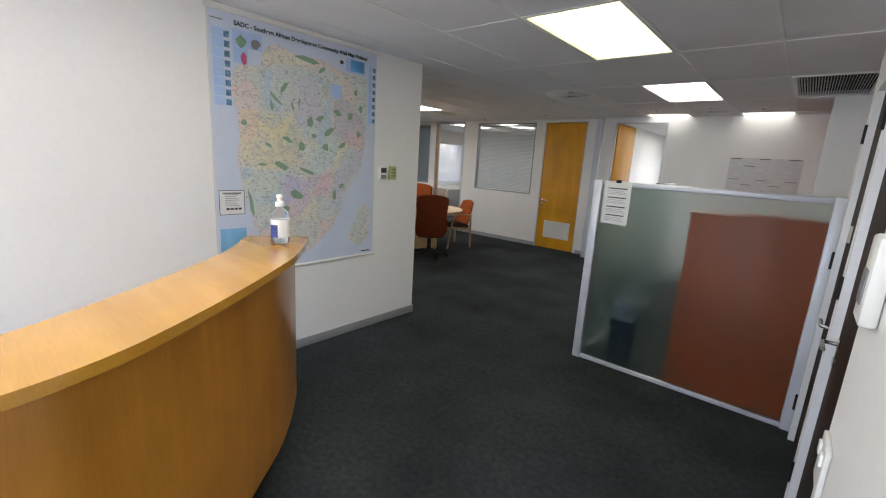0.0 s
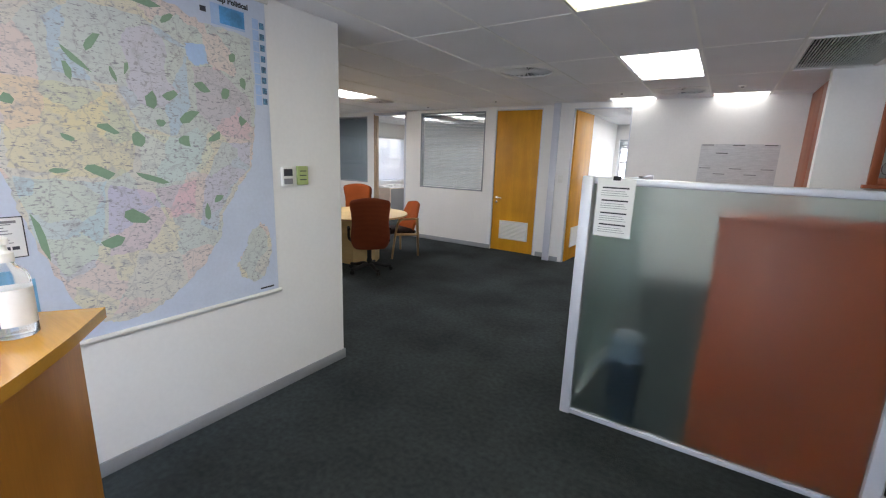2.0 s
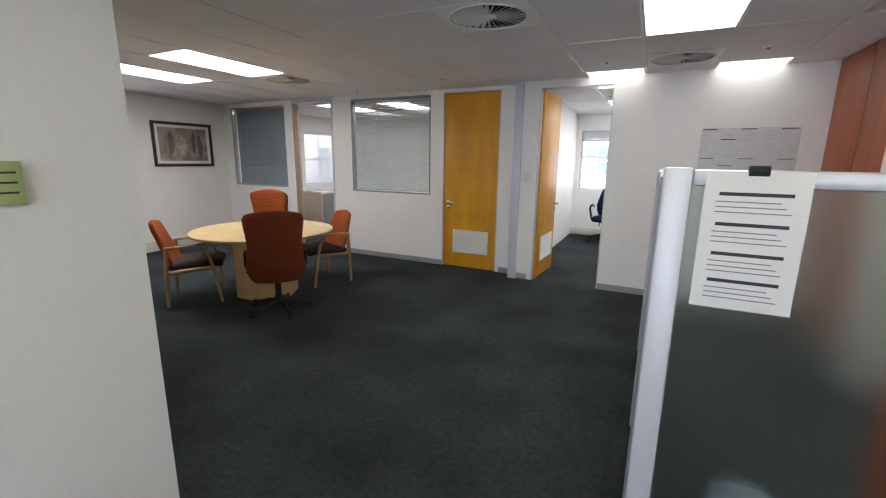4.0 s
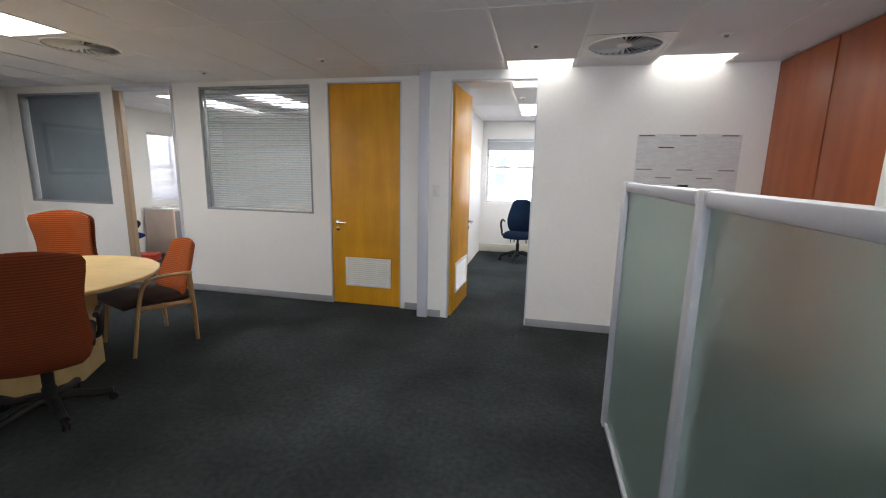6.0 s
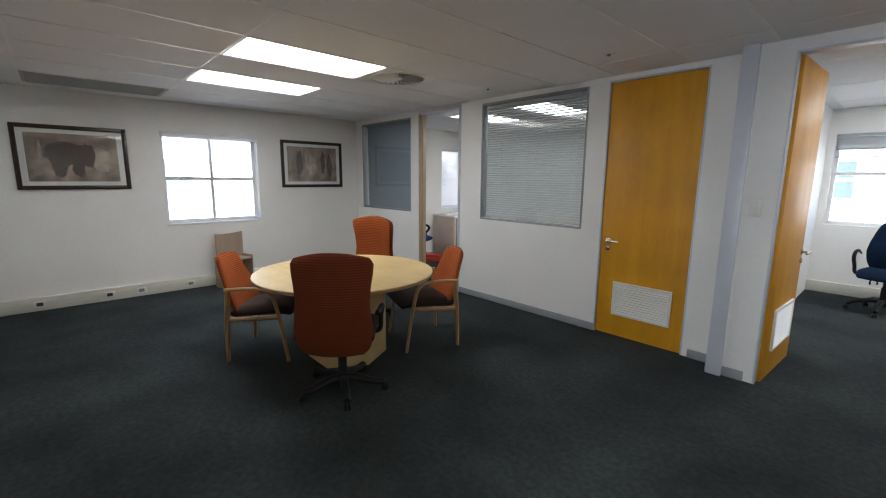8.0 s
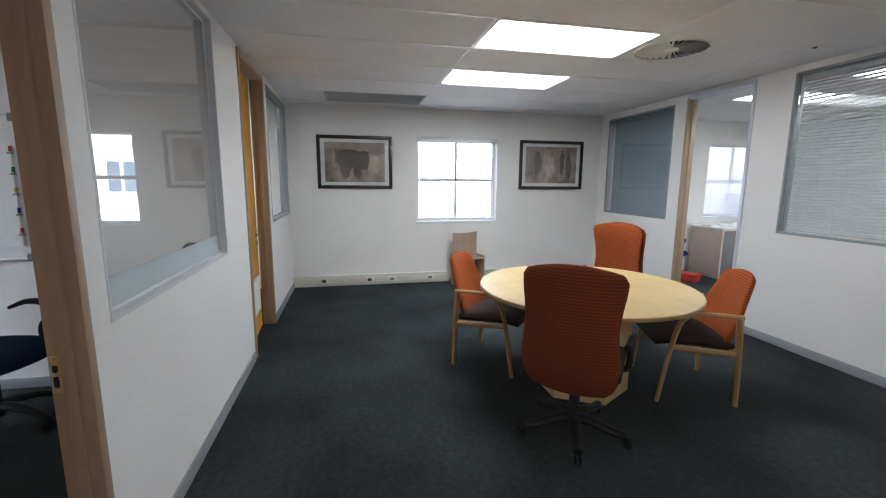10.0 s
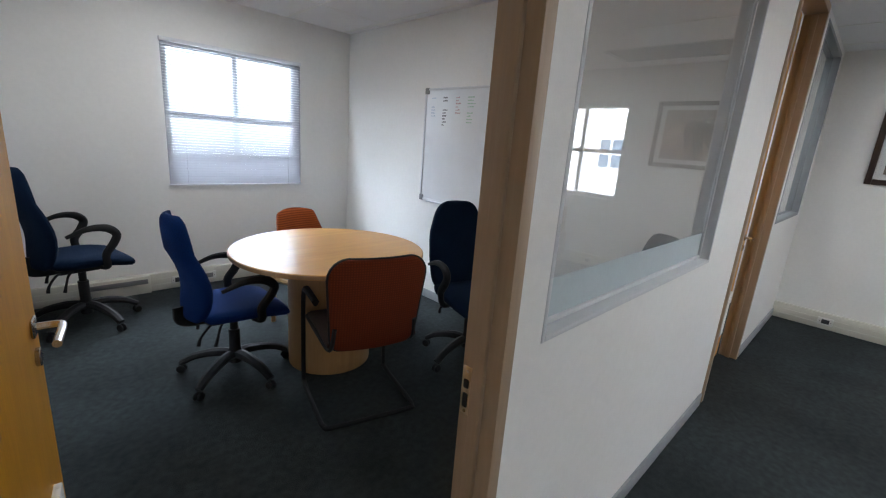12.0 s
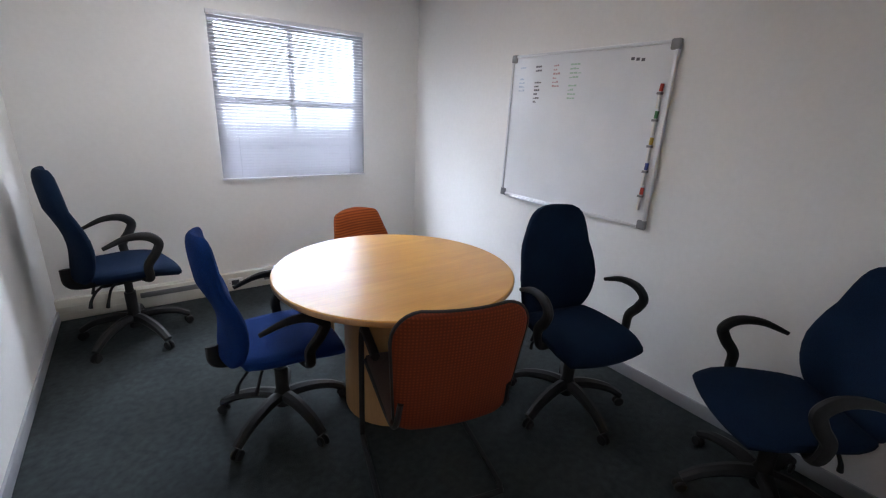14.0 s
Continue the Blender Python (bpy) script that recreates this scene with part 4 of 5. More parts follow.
    def coast(points, jitter=0.006):
        out = []
        for k, (a, c) in enumerate(points):
            e, g = points[(k + 1) % len(points)]
            for s in range(7):
                q = s / 7
                out.append((a + (e - a) * q + rng.uniform(-1, 1) * jitter, c + (g - c) * q + rng.uniform(-1, 1) * jitter * 0.8))
        return out

    flat("land", coast([(0.115, 0.80), (0.14, 0.83), (0.24, 0.83), (0.27, 0.90), (0.34, 0.935), (0.42, 0.90), (0.62, 0.91), (0.72, 0.885), (0.92, 0.875), (0.93, 0.74), (0.925, 0.61), (0.905, 0.50), (0.895, 0.455), (0.82, 0.385), (0.755, 0.31), (0.745, 0.24), (0.672, 0.161), (0.565, 0.089), (0.46, 0.04), (0.36, 0.03), (0.29, 0.045), (0.235, 0.11), (0.17, 0.258), (0.138, 0.362), (0.11, 0.476), (0.13, 0.554), (0.125, 0.64), (0.10, 0.72)]), 0.0052, land, "printed land area in pastel colours")
    flat("island", coast([(0.869, 0.235), (0.93, 0.265), (0.965, 0.235), (0.972, 0.15), (0.93, 0.07), (0.876, 0.05), (0.82, 0.085), (0.80, 0.13), (0.845, 0.18)]), 0.0052, land)
    tints = [print_tint("map tint", q) for q in ((0.60, 0.66, 0.71), (0.73, 0.68, 0.51), (0.70, 0.73, 0.68), (0.68, 0.59, 0.60), (0.72, 0.71, 0.64), (0.59, 0.64, 0.70), (0.60, 0.67, 0.68), (0.66, 0.59, 0.69), (0.73, 0.60, 0.62))]
    for k, pts in enumerate((
            [(0.27, 0.68), (0.26, 0.80), (0.34, 0.86), (0.52, 0.86), (0.66, 0.80), (0.66, 0.64), (0.60, 0.55), (0.48, 0.57), (0.43, 0.67)],
            [(0.14, 0.665), (0.26, 0.66), (0.42, 0.65), (0.47, 0.56), (0.44, 0.45), (0.38, 0.43), (0.24, 0.44), (0.13, 0.46), (0.14, 0.555)],
            [(0.48, 0.56), (0.60, 0.54), (0.68, 0.58), (0.74, 0.51), (0.66, 0.43), (0.55, 0.41), (0.47, 0.45)],
            [(0.68, 0.75), (0.78, 0.76), (0.91, 0.68), (0.90, 0.55), (0.78, 0.56), (0.69, 0.62)],
            [(0.30, 0.88), (0.36, 0.915), (0.62, 0.895), (0.74, 0.865), (0.90, 0.855), (0.91, 0.77), (0.78, 0.78), (0.68, 0.81), (0.52, 0.875)],
            [(0.77, 0.54), (0.90, 0.54), (0.885, 0.46), (0.80, 0.39), (0.74, 0.31), (0.73, 0.25), (0.66, 0.28), (0.69, 0.42)],
            [(0.135, 0.44), (0.36, 0.42), (0.34, 0.30), (0.30, 0.20), (0.22, 0.17), (0.16, 0.31)],
            [(0.37, 0.41), (0.50, 0.39), (0.54, 0.31), (0.46, 0.23), (0.35, 0.22), (0.35, 0.30)],
            [(0.51, 0.40), (0.66, 0.42), (0.64, 0.32), (0.55, 0.31)])):
        flat("country", coast(pts, 0.005), 0.00545, tints[k])
    lake = material("map lake", (0.42, 0.58, 0.82), rough=0.3, bump=0)
    deep = material("map deep sea", (0.10, 0.34, 0.66), rough=0.3, vary=0.3, scale=9, fine=0.1, bump=0)
    dark = material("map legend dark", (0.10, 0.22, 0.36), rough=0.3, vary=0.5, scale=30, fine=0.4, bump=0)
    park = material("map park green", (0.24, 0.37, 0.25), rough=0.3, bump=0)
    pink = material("map inset pink", (0.62, 0.10, 0.22), rough=0.3, bump=0)
    flat("lake", coast([(0.66, 0.815), (0.73, 0.82), (0.74, 0.77), (0.69, 0.755), (0.665, 0.775)], 0.003), 0.0058, lake)
    for u, v, a, c, turn in ((0.50, 0.90, 0.075, 0.014, -4), (0.60, 0.865, 0.03, 0.011, 30), (0.37, 0.765, 0.03, 0.014, 40), (0.325, 0.72, 0.05, 0.009, -35), (0.30, 0.69, 0.012, 0.022, 20), (0.154, 0.61, 0.018, 0.014, 0), (0.345, 0.45, 0.062, 0.018, -18), (0.243, 0.452, 0.03, 0.007, 0), (0.435, 0.325, 0.045, 0.02, -12), (0.36, 0.262, 0.036, 0.018, 8), (0.178, 0.29, 0.012, 0.055, 14), (0.526, 0.645, 0.02, 0.024, 20), (0.59, 0.66, 0.03, 0.014, 15), (0.65, 0.605, 0.04, 0.017, 25), (0.745, 0.552, 0.038, 0.013, 22), (0.63, 0.537, 0.022, 0.02, 0), (0.39, 0.557, 0.03, 0.012, -15), (0.47, 0.535, 0.028, 0.02, -20), (0.80, 0.69, 0.022, 0.024, 30), (0.865, 0.61, 0.02, 0.018, 0), (0.71, 0.70, 0.03, 0.015, -20), (0.88, 0.73, 0.012, 0.022, 0), (0.50, 0.43, 0.06, 0.010, -14), (0.695, 0.315, 0.016, 0.032, 0), (0.74, 0.36, 0.02, 0.012, 20), (0.42, 0.70, 0.007, 0.02, 25), (0.46, 0.72, 0.007, 0.022, -20), (0.55, 0.585, 0.018, 0.012, 0), (0.28, 0.53, 0.02, 0.010, -20), (0.84, 0.80, 0.018, 0.012, 40)):
        cs, sn = math.cos(radians(turn)), math.sin(radians(turn))
        ring = [(a * math.cos(x) * rng.uniform(0.55, 1.25), c * math.sin(x) * rng.uniform(0.55, 1.25)) for x in np.linspace(0, 2 * math.pi, 8)[:-1]]
        flat("park", [(u + p * cs - q * sn, v + p * sn + q * cs) for p, q in ring], 0.0060, park)
    for name, u, v, a, c, m in (("inset", 0.155, 0.905, 0.028, 0.026, park), ("inset", 0.225, 0.905, 0.026, 0.024, GREYPL), ("inset", 0.165, 0.845, 0.016, 0.026, pink)):
        flat(name, [(u + a * math.cos(x) * (0.6 + 0.5 * rng.random()), v + c * math.sin(x) * (0.6 + 0.5 * rng.random())) for x in np.linspace(0, 2 * math.pi, 12)[:-1]], 0.0063, m)
    rect("inset_sea", 0.114, 0.26, 0.885, 0.944, 0.0056, lake)
    rect("inset_sea", 0.114, 0.185, 0.825, 0.884, 0.0056, lake)
    rect("inset_sea", 0.765, 0.905, 0.888, 0.948, 0.0056, lake)
    rect("inset_sea", 0.80, 0.903, 0.895, 0.945, 0.0059, deep)
    rect("inset_key", 0.725, 0.748, 0.915, 0.93, 0.0059, INK)
    rect("inset_sea", 0.016, 0.147, 0.10, 0.194, 0.0056, material("map inset blue", (0.22, 0.47, 0.70), rough=0.3, vary=0.2, scale=8, bump=0))
    rect("notice", 0.017, 0.143, 0.25, 0.347, 0.0060, PAPER)
    for k in range(7):
        rect("notice_line", 0.045, 0.115 - 0.008 * (k % 3), 0.285 + 0.0072 * k, 0.287 + 0.0072 * k, 0.0064, GREYPL)
    rect("notice_line", 0.035, 0.127, 0.332, 0.338, 0.0064, GREYPL)
    for k in range(4):
        rect("notice_line", 0.05 + 0.02 * k, 0.066 + 0.02 * k, 0.269, 0.277, 0.0064, INK)
    for u0, u1, v0, v1 in ((0.017, 0.020, 0.25, 0.347), (0.140, 0.143, 0.25, 0.347), (0.017, 0.143, 0.3447, 0.347), (0.017, 0.143, 0.25, 0.2523)):
        rect("notice_border", u0, u1, v0, v1, 0.0066, INK)
    for k in range(8):
        v = 0.935 - k * 0.0342
        rect("legend_panel", 0.020, 0.070, v - 0.031, v, 0.0057, lake)
        rect("legend_photo", 0.073, 0.098, v - 0.028, v - 0.006, 0.0060, dark)
        rect("legend_panel", 0.938, 0.966, v - 0.028, v + 0.003, 0.0057, lake)
        rect("legend_photo", 0.970, 0.992, v - 0.024, v - 0.004, 0.0060, dark)
    rect("map_key", 0.015, 0.07, 0.962, 0.966, 0.0060, GREYPL)
    rect("map_key", 0.905, 0.975, 0.018, 0.024, 0.0060, INK)
    for name, s, size, u, v in (("title", "SADC - Southern African Development Community Wall Map Political", 0.030, 0.122, 0.957),):
        cu = bpy.data.curves.new("title", "FONT")
        cu.body, cu.size, cu.extrude, cu.offset = s, size, 0.0002, 0.0012
        tmp = bpy.data.objects.new("tmp", cu)
        scene.collection.objects.link(tmp)
        bpy.context.view_layer.update()
        me = bpy.data.meshes.new_from_object(tmp.evaluated_get(bpy.context.evaluated_depsgraph_get()))
        bpy.data.objects.remove(tmp)
        xs = [q.co.x for q in me.vertices]
        me.materials.clear()
        me.materials.append(INK)
        o = new("title", me)
        o.parent = t
        o.matrix_basis = pose(u * w, -0.0062, v * h, 90, 0, 0) @ Matrix.Diagonal((0.80 * w / (max(xs) - min(xs)), 1.25, 1, 1))
    for z in (0.0, h):
        part("rail", bm_tube(bmesh.new(), [Vector((-0.015, -0.010, z)), Vector((w + 0.015, -0.010, z))], 0.012, 10), WHITEPL, t, "white hanging rail")
    sheet = bx("edge_trim", 0, 0.006, -0.006, 0, 0.012, h - 0.012, WHITEPL, t, "", 0)
    return t


wall_map()
t = thing("thermostat", "small white thermostat with a dark display", "thermostat", MAPX + 0.001, 2.598, 1.43)
bx("case", 0, 0.022, -0.04, 0.04, -0.06, 0.06, WHITEPL, t, "", 0.004)
bx("display", 0.021, 0.024, -0.032, 0.032, 0.004, 0.048, INK, t, "", 0.001)
bx("keys", 0.021, 0.025, -0.032, 0.032, -0.048, -0.012, GREYPL, t, "", 0.002)
t = thing("wall_controller", "small yellow-green wall control unit", "controller", MAPX + 0.001, 2.715, 1.435)
bx("case", 0, 0.02, -0.04, 0.04, -0.06, 0.06, material("lime card", (0.42, 0.50, 0.20), rough=0.5), t, "", 0.003)
for k in range(3):
    bx("marking", 0.0195, 0.021, -0.025, 0.025, -0.03 + 0.028 * k, -0.024 + 0.028 * k, INK, t, "", 0)

# ---- frosted partition screens ----
PH, PH2 = 1.50, 1.465


POST_WHITE = PAINT_COOL


def screen_x(x0, x1, y, name="glass_screen"):
    t = thing(name, "low partition screen of frosted glass in white aluminium", "screen", 0, 0, 0)
    bx("top_rail", x0 + 0.032, x1 - 0.032, y - 0.026, y + 0.026, PH - 0.04, PH, ALU_WHITE, t, "rounded white aluminium rail", 0.012)
    bx("foot_rail", x0 + 0.032, x1 - 0.032, y - 0.02, y + 0.02, 0.004, 0.034, ALU_WHITE, t, "", 0.004)
    g = bx("glass_panel", x0 + 0.032, x1 - 0.032, y - 0.004, y + 0.004, 0.034, PH - 0.04, FROST, t, "frosted glass panel", 0)
    bx("wall_channel", x1 + 0.033, RIGHT - 0.001, y - 0.024, y + 0.024, 0.0, PH - 0.002, POST_WHITE, t, "narrow white wall channel", 0.003)
    for s in (x0, x1):
        bx("post", s - 0.032, s + 0.032, y - 0.03, y + 0.03, 0.0, PH + 0.004, ALU_WHITE, t, "white aluminium post", 0.008)
    return t


def screen_y(x, y0, y1):
    t = thing("glass_screen", "low partition screen of frosted glass in white aluminium", "screen")
    bx("top_rail", x - 0.026, x + 0.026, y0 + 0.03, y1 - 0.03, PH2 - 0.05, PH2, ALU_WHITE, t, "rounded white aluminium rail", 0.012)
    bx("foot_rail", x - 0.02, x + 0.02, y0 + 0.03, y1 - 0.03, 0.004, 0.034, ALU_WHITE, t, "", 0.004)
    bx("glass_panel", x - 0.004, x + 0.004, y0 + 0.03, y1 - 0.03, 0.04, PH2 - 0.05, FROST_GREEN, t, "frosted glass panel", 0)
    bx("post", x - 0.03, x + 0.03, y1 - 0.03, y1 + 0.03, 0.0, PH2 + 0.004, ALU_WHITE, t, "white aluminium post", 0.008)
    return t


screen_x(-1.20, 0.222, 3.395)
screen_y(-1.205, 3.50, 4.685)
screen_y(-1.205, 4.715, 5.82)
t = thing("corner_post", "broad white aluminium corner post between the screens", "post", -1.205, 3.478, 0)
POST = material("grey anodised post", (0.36, 0.38, 0.46), rough=0.4, metal=0.2, vary=0.03, fine=0.02, bump=0.02)
bx("post_body", -0.032, 0.032, -0.052, 0.048, 0.0, PH2 + 0.006, POST, t, "", 0.008)
bx("post_cap", -0.03, 0.03, -0.05, 0.046, PH2 + 0.006, PH2 + 0.012, GREYPL, t, "grey end cap", 0.002)
t = thing("ruler", "thin dark metal ruler lying on the screen's rail", "ruler", -1.195, 5.25, PH2 + 0.0005, 4)
bx("blade", -0.014, 0.014, -0.20, 0.20, 0, 0.004, GREYPL, t, "", 0.001)
bx("handle", -0.012, 0.012, -0.24, -0.20, 0, 0.008, BLACK, t, "", 0.002)
t = thing("taped_notice", "printed white notice taped over the screen's top rail", "notice", -1.042, 3.365, 1.172)
bx("sheet", -0.10, 0.10, -0.003, -0.001, 0, 0.325, PAPER, t, "", 0)
for z, wd in ((0.27, 0.07), (0.2, 0.07), (0.13, 0.07), (0.065, 0.07)):
    bx("heading_bar", -wd, wd, -0.0042, -0.003, z, z + 0.008, INK, t, "", 0)
    for k in range(3):
        bx("text_bar", -0.075, 0.05 + 0.01 * k, -0.0038, -0.003, z - 0.015 - 0.012 * k, z - 0.0125 - 0.012 * k, GREYPL, t, "", 0)
bx("clip", -0.02, 0.02, -0.006, 0.012, 0.315, 0.338, BLACK, t, "black clip", 0.003)
t = thing("storage_cabinet", "cherry wood cabinet standing behind the frosted screen", "cabinet", -0.16, 3.635, 0)
REDWOOD = wood("red-brown cabinet veneer", (0.42, 0.062, 0.008), (0.35, 0.046, 0.006), rough=0.5, axis=2, ring=9, coat=0.05)
bx("body", -0.375, 0.40, -0.2, 0.25, 0.0, 1.305, REDWOOD, t, "", 0.004)
bx("top", -0.385, 0.385, -0.21, 0.26, 1.305, 1.33, REDWOOD, t, "", 0.004)
bx("door_panel", -0.365, 0.0, 0.25, 0.268, 0.05, 1.26, REDWOOD, t)
bx("door_panel", 0.006, 0.39, 0.25, 0.268, 0.05, 1.26, REDWOOD, t)
t = thing("waste_bin", "dark blue waste bin with a pale liner behind the frosted screen", "bin", -0.905, 3.55, 0)
part("bucket", bm_lathe(bmesh.new(), [(0.085, 0.0), (0.105, 0.42), (0.098, 0.42), (0.08, 0.02)], 24), NAVY_SHADED, t)
part("liner", bm_lathe(bmesh.new(), [(0.097, 0.36), (0.111, 0.425), (0.10, 0.53), (0.05, 0.565)], 24), material("pale blue bin liner", (0.13, 0.16, 0.22), rough=0.5, vary=0.2, scale=20), t, "pale blue plastic liner")

# ---- far wall: wall planner, cupboards, kitchen hatch ----
t = thing("wall_planner", "printed wall planner sheets pinned in five columns", "planner", -0.455, FAR2 - 0.001, 1.285)
for k in range(5):
    x = -0.41 + 0.164 * k
    bx("sheet", x, x + 0.165, -0.003 - 0.0006 * (k % 2), -0.001, 0.0, 0.575 + 0.003 * (k % 2), PAPER_GREY, t, "", 0)
    for z in ((0.56, 0.27) if k in (0, 2, 4) else (0.46, 0.2)):
        if k in (0, 1, 2, 4) or z < 0.4:
            bx("heading_bar", x + 0.012, x + 0.14, -0.0050, -0.0035, z, z + 0.009, INK if z > 0.3 else GREYPL, t, "", 0)
CX = 0.15
for k, (y0, y1) in enumerate(((6.725, 7.43), (6.08, 6.72))):
    t = thing("tall_cupboard", "tall cherry-veneered cupboard reaching the ceiling", "cupboard", group="cherry cupboards")
    bx("body", CX + 0.02, 0.75, y0, y1, 0.0, CEIL - 0.006, CHERRY, t, "", 0.002)
    bx("cupboard_door", CX, CX + 0.019, y0 + 0.004, y1 - 0.004, 0.08, CEIL - 0.012, CHERRY, t, "", 0.003)
    h = part("handle", bm_tube(bmesh.new(), spline([(CX, 0, -0.07), (CX - 0.03, 0, -0.06), (CX - 0.03, 0, 0.06), (CX, 0, 0.07)], 5), 0.006, 8), CHROME, t)
    h.matrix_basis = pose(0, y0 + 0.06 if k == 0 else y1 - 0.06, 1.05)
structure("trim_cupboard", bm_box(bmesh.new(), 0.10, 0.20, 6.05, 6.078, 0, CEIL, 0.002), PAINT, "white filler strip beside the cupboards", "trim")
t = thing("hatch_window", "cherry-framed wall cabinet with a glazed door", "cabinet", 0.90, 5.93, 1.47)
for a in ((-0.43, -0.37, 0.0, 0.90), (0.37, 0.43, 0.0, 0.90), (-0.37, 0.37, 0.0, 0.06), (-0.37, 0.37, 0.84, 0.90)):
    bx("frame", a[0], a[1], -0.03, 0.019, a[2], a[3], CHERRY, t, "", 0.004)
bx("sill", -0.46, 0.46, -0.06, 0.019, -0.03, 0.0, CHERRY, t, "", 0.004)
bx("pane", -0.37, 0.37, -0.006, 0.0, 0.06, 0.84, GLASS, t, "", 0).visible_shadow = False
bx("backing", -0.40, 0.40, 0.10, 0.118, 0.03, 0.86, PAPER, t, "", 0)
part("ring_pull", bm_tube(bmesh.new(), [Vector((-0.33 + 0.03 * math.cos(a), -0.012, 0.14 + 0.05 * math.sin(a))) for a in np.linspace(0, 2 * math.pi, 25)], 0.004, 6), CHROME, t)

# ---- pictures ----
def picture(y0, y1, z0, z1, seed):
    t = thing("framed_picture", "dark-framed sepia photograph with a pale mount", "picture", LEFT + 0.001, (y0 + y1) / 2, (z0 + z1) / 2, 90, group="framed photographs")
    w, h, f = (y1 - y0) / 2, (z1 - z0) / 2, 0.045
    bx("mount", -w + f, w - f, -0.012, -0.002, -h + f, h - f, PAPER, t, "pale mount board", 0)
    for a in ((-w, -w + f, -h, h), (w - f, w, -h, h), (-w + f, w - f, -h, -h + f), (-w + f, w - f, h - f, h)):
        bx("moulding", a[0], a[1], -0.03, 0, a[2], a[3], FRAMEWOOD, t, "dark brown moulding", 0.006)
    sepia = material("sepia print", (0.27, 0.205, 0.165), rough=0.4, vary=0.6, scale=3.2 + seed, fine=0.12, fine_scale=16, bump=0)
    dark = material("sepia shade", (0.095, 0.07, 0.06), rough=0.4, vary=0.4, scale=5, fine=0.1, fine_scale=25, bump=0)
    pale = material("sepia light", (0.42, 0.34, 0.27), rough=0.4, vary=0.4, scale=6, fine=0.1, fine_scale=30, bump=0)
    m = f + 0.055
    bx("print", -w + m, w - m, -0.0135, -0.012, -h + m * 0.9, h - m * 0.9, sepia, t, "sepia photographic print", 0)
    rng = random.Random(seed)
    shapes = [(0.24, -0.02, 0.10, 0.15, pale), (-0.06, 0.05, 0.21, 0.13, dark), (-0.13, -0.08, 0.075, 0.15, dark), (0.03, -0.09, 0.06, 0.13, dark), (0.12, 0.03, 0.08, 0.14, dark), (-0.28, 0.05, 0.018, 0.14, pale)] if seed == 1 else [(-0.02, -0.02, 0.07, 0.17, pale), (0.17, 0.03, 0.035, 0.2, dark), (-0.22, 0.02, 0.06, 0.2, dark), (0.28, -0.02, 0.05, 0.18, dark), (-0.11, 0.05, 0.03, 0.14, pale)]
    for k, (cx, cz, a, b, mm) in enumerate(shapes):
        bm = bmesh.new()
        bm.faces.new([bm.verts.new((cx + a * math.cos(x) * rng.uniform(0.8, 1.1), -0.0142 - 0.0004 * k, cz + b * math.sin(x) * rng.uniform(0.8, 1.1))) for x in np.linspace(0, 2 * math.pi, 25)[:-1]])
        part("tone_shape", bm, mm, t)
    g = bx("glazing", -w + f, w - f, -0.019, -0.018, -h + f, h - f, GLASS, t, "", 0)
    g.visible_shadow = False


picture(3.425, 4.42, 1.345, 2.05, 1)
picture(6.285, 7.30, 1.345, 2.055, 2)

# ---- small corner rack ----
RACKWOOD = wood("pale pinkish veneer", (0.46, 0.345, 0.255), (0.41, 0.30, 0.215), rough=0.5, axis=2, ring=16, coat=0.05)
t = thing("leaflet_rack", "pale wooden leaflet rack with one shelf by the wall", "rack", LEFT + 0.12, 5.42, 0, 18)
bx("side", 0.0, 0.26, -0.205, -0.187, 0, 0.42, RACKWOOD, t)
bx("side", 0.0, 0.26, 0.187, 0.205, 0, 0.42, RACKWOOD, t)
bm = bmesh.new()
bm_pad(bm, lambda u, v: (0.05 - 0.05 * (1 - u * u), 0.205 * u, 0.37 + 0.37 * v - 0.02 * (1 - u * u) * (v + 1) / 2), lambda u, v: (1, 0, 0), 0.009, 12, 6)
part("back_panel", bm, RACKWOOD, t, "bowed pale back board")
bx("shelf", 0.03, 0.27, -0.187, 0.187, 0.37, 0.388, RACKWOOD, t)
bx("shelf", 0.03, 0.27, -0.187, 0.187, 0.02, 0.038, RACKWOOD, t)
for k in range(3):
    b = thing("leaflet", "small folded white leaflet in the rack", "leaflet", LEFT + 0.27, 5.36 + 0.05 * k, 0.389 if k == 0 else 0.0385, 15 * k)
    bx("sheet", -0.05, 0.05, -0.004, 0.004, 0, 0.08 if k == 0 else 0.18, PAPER, b, "", 0.001)

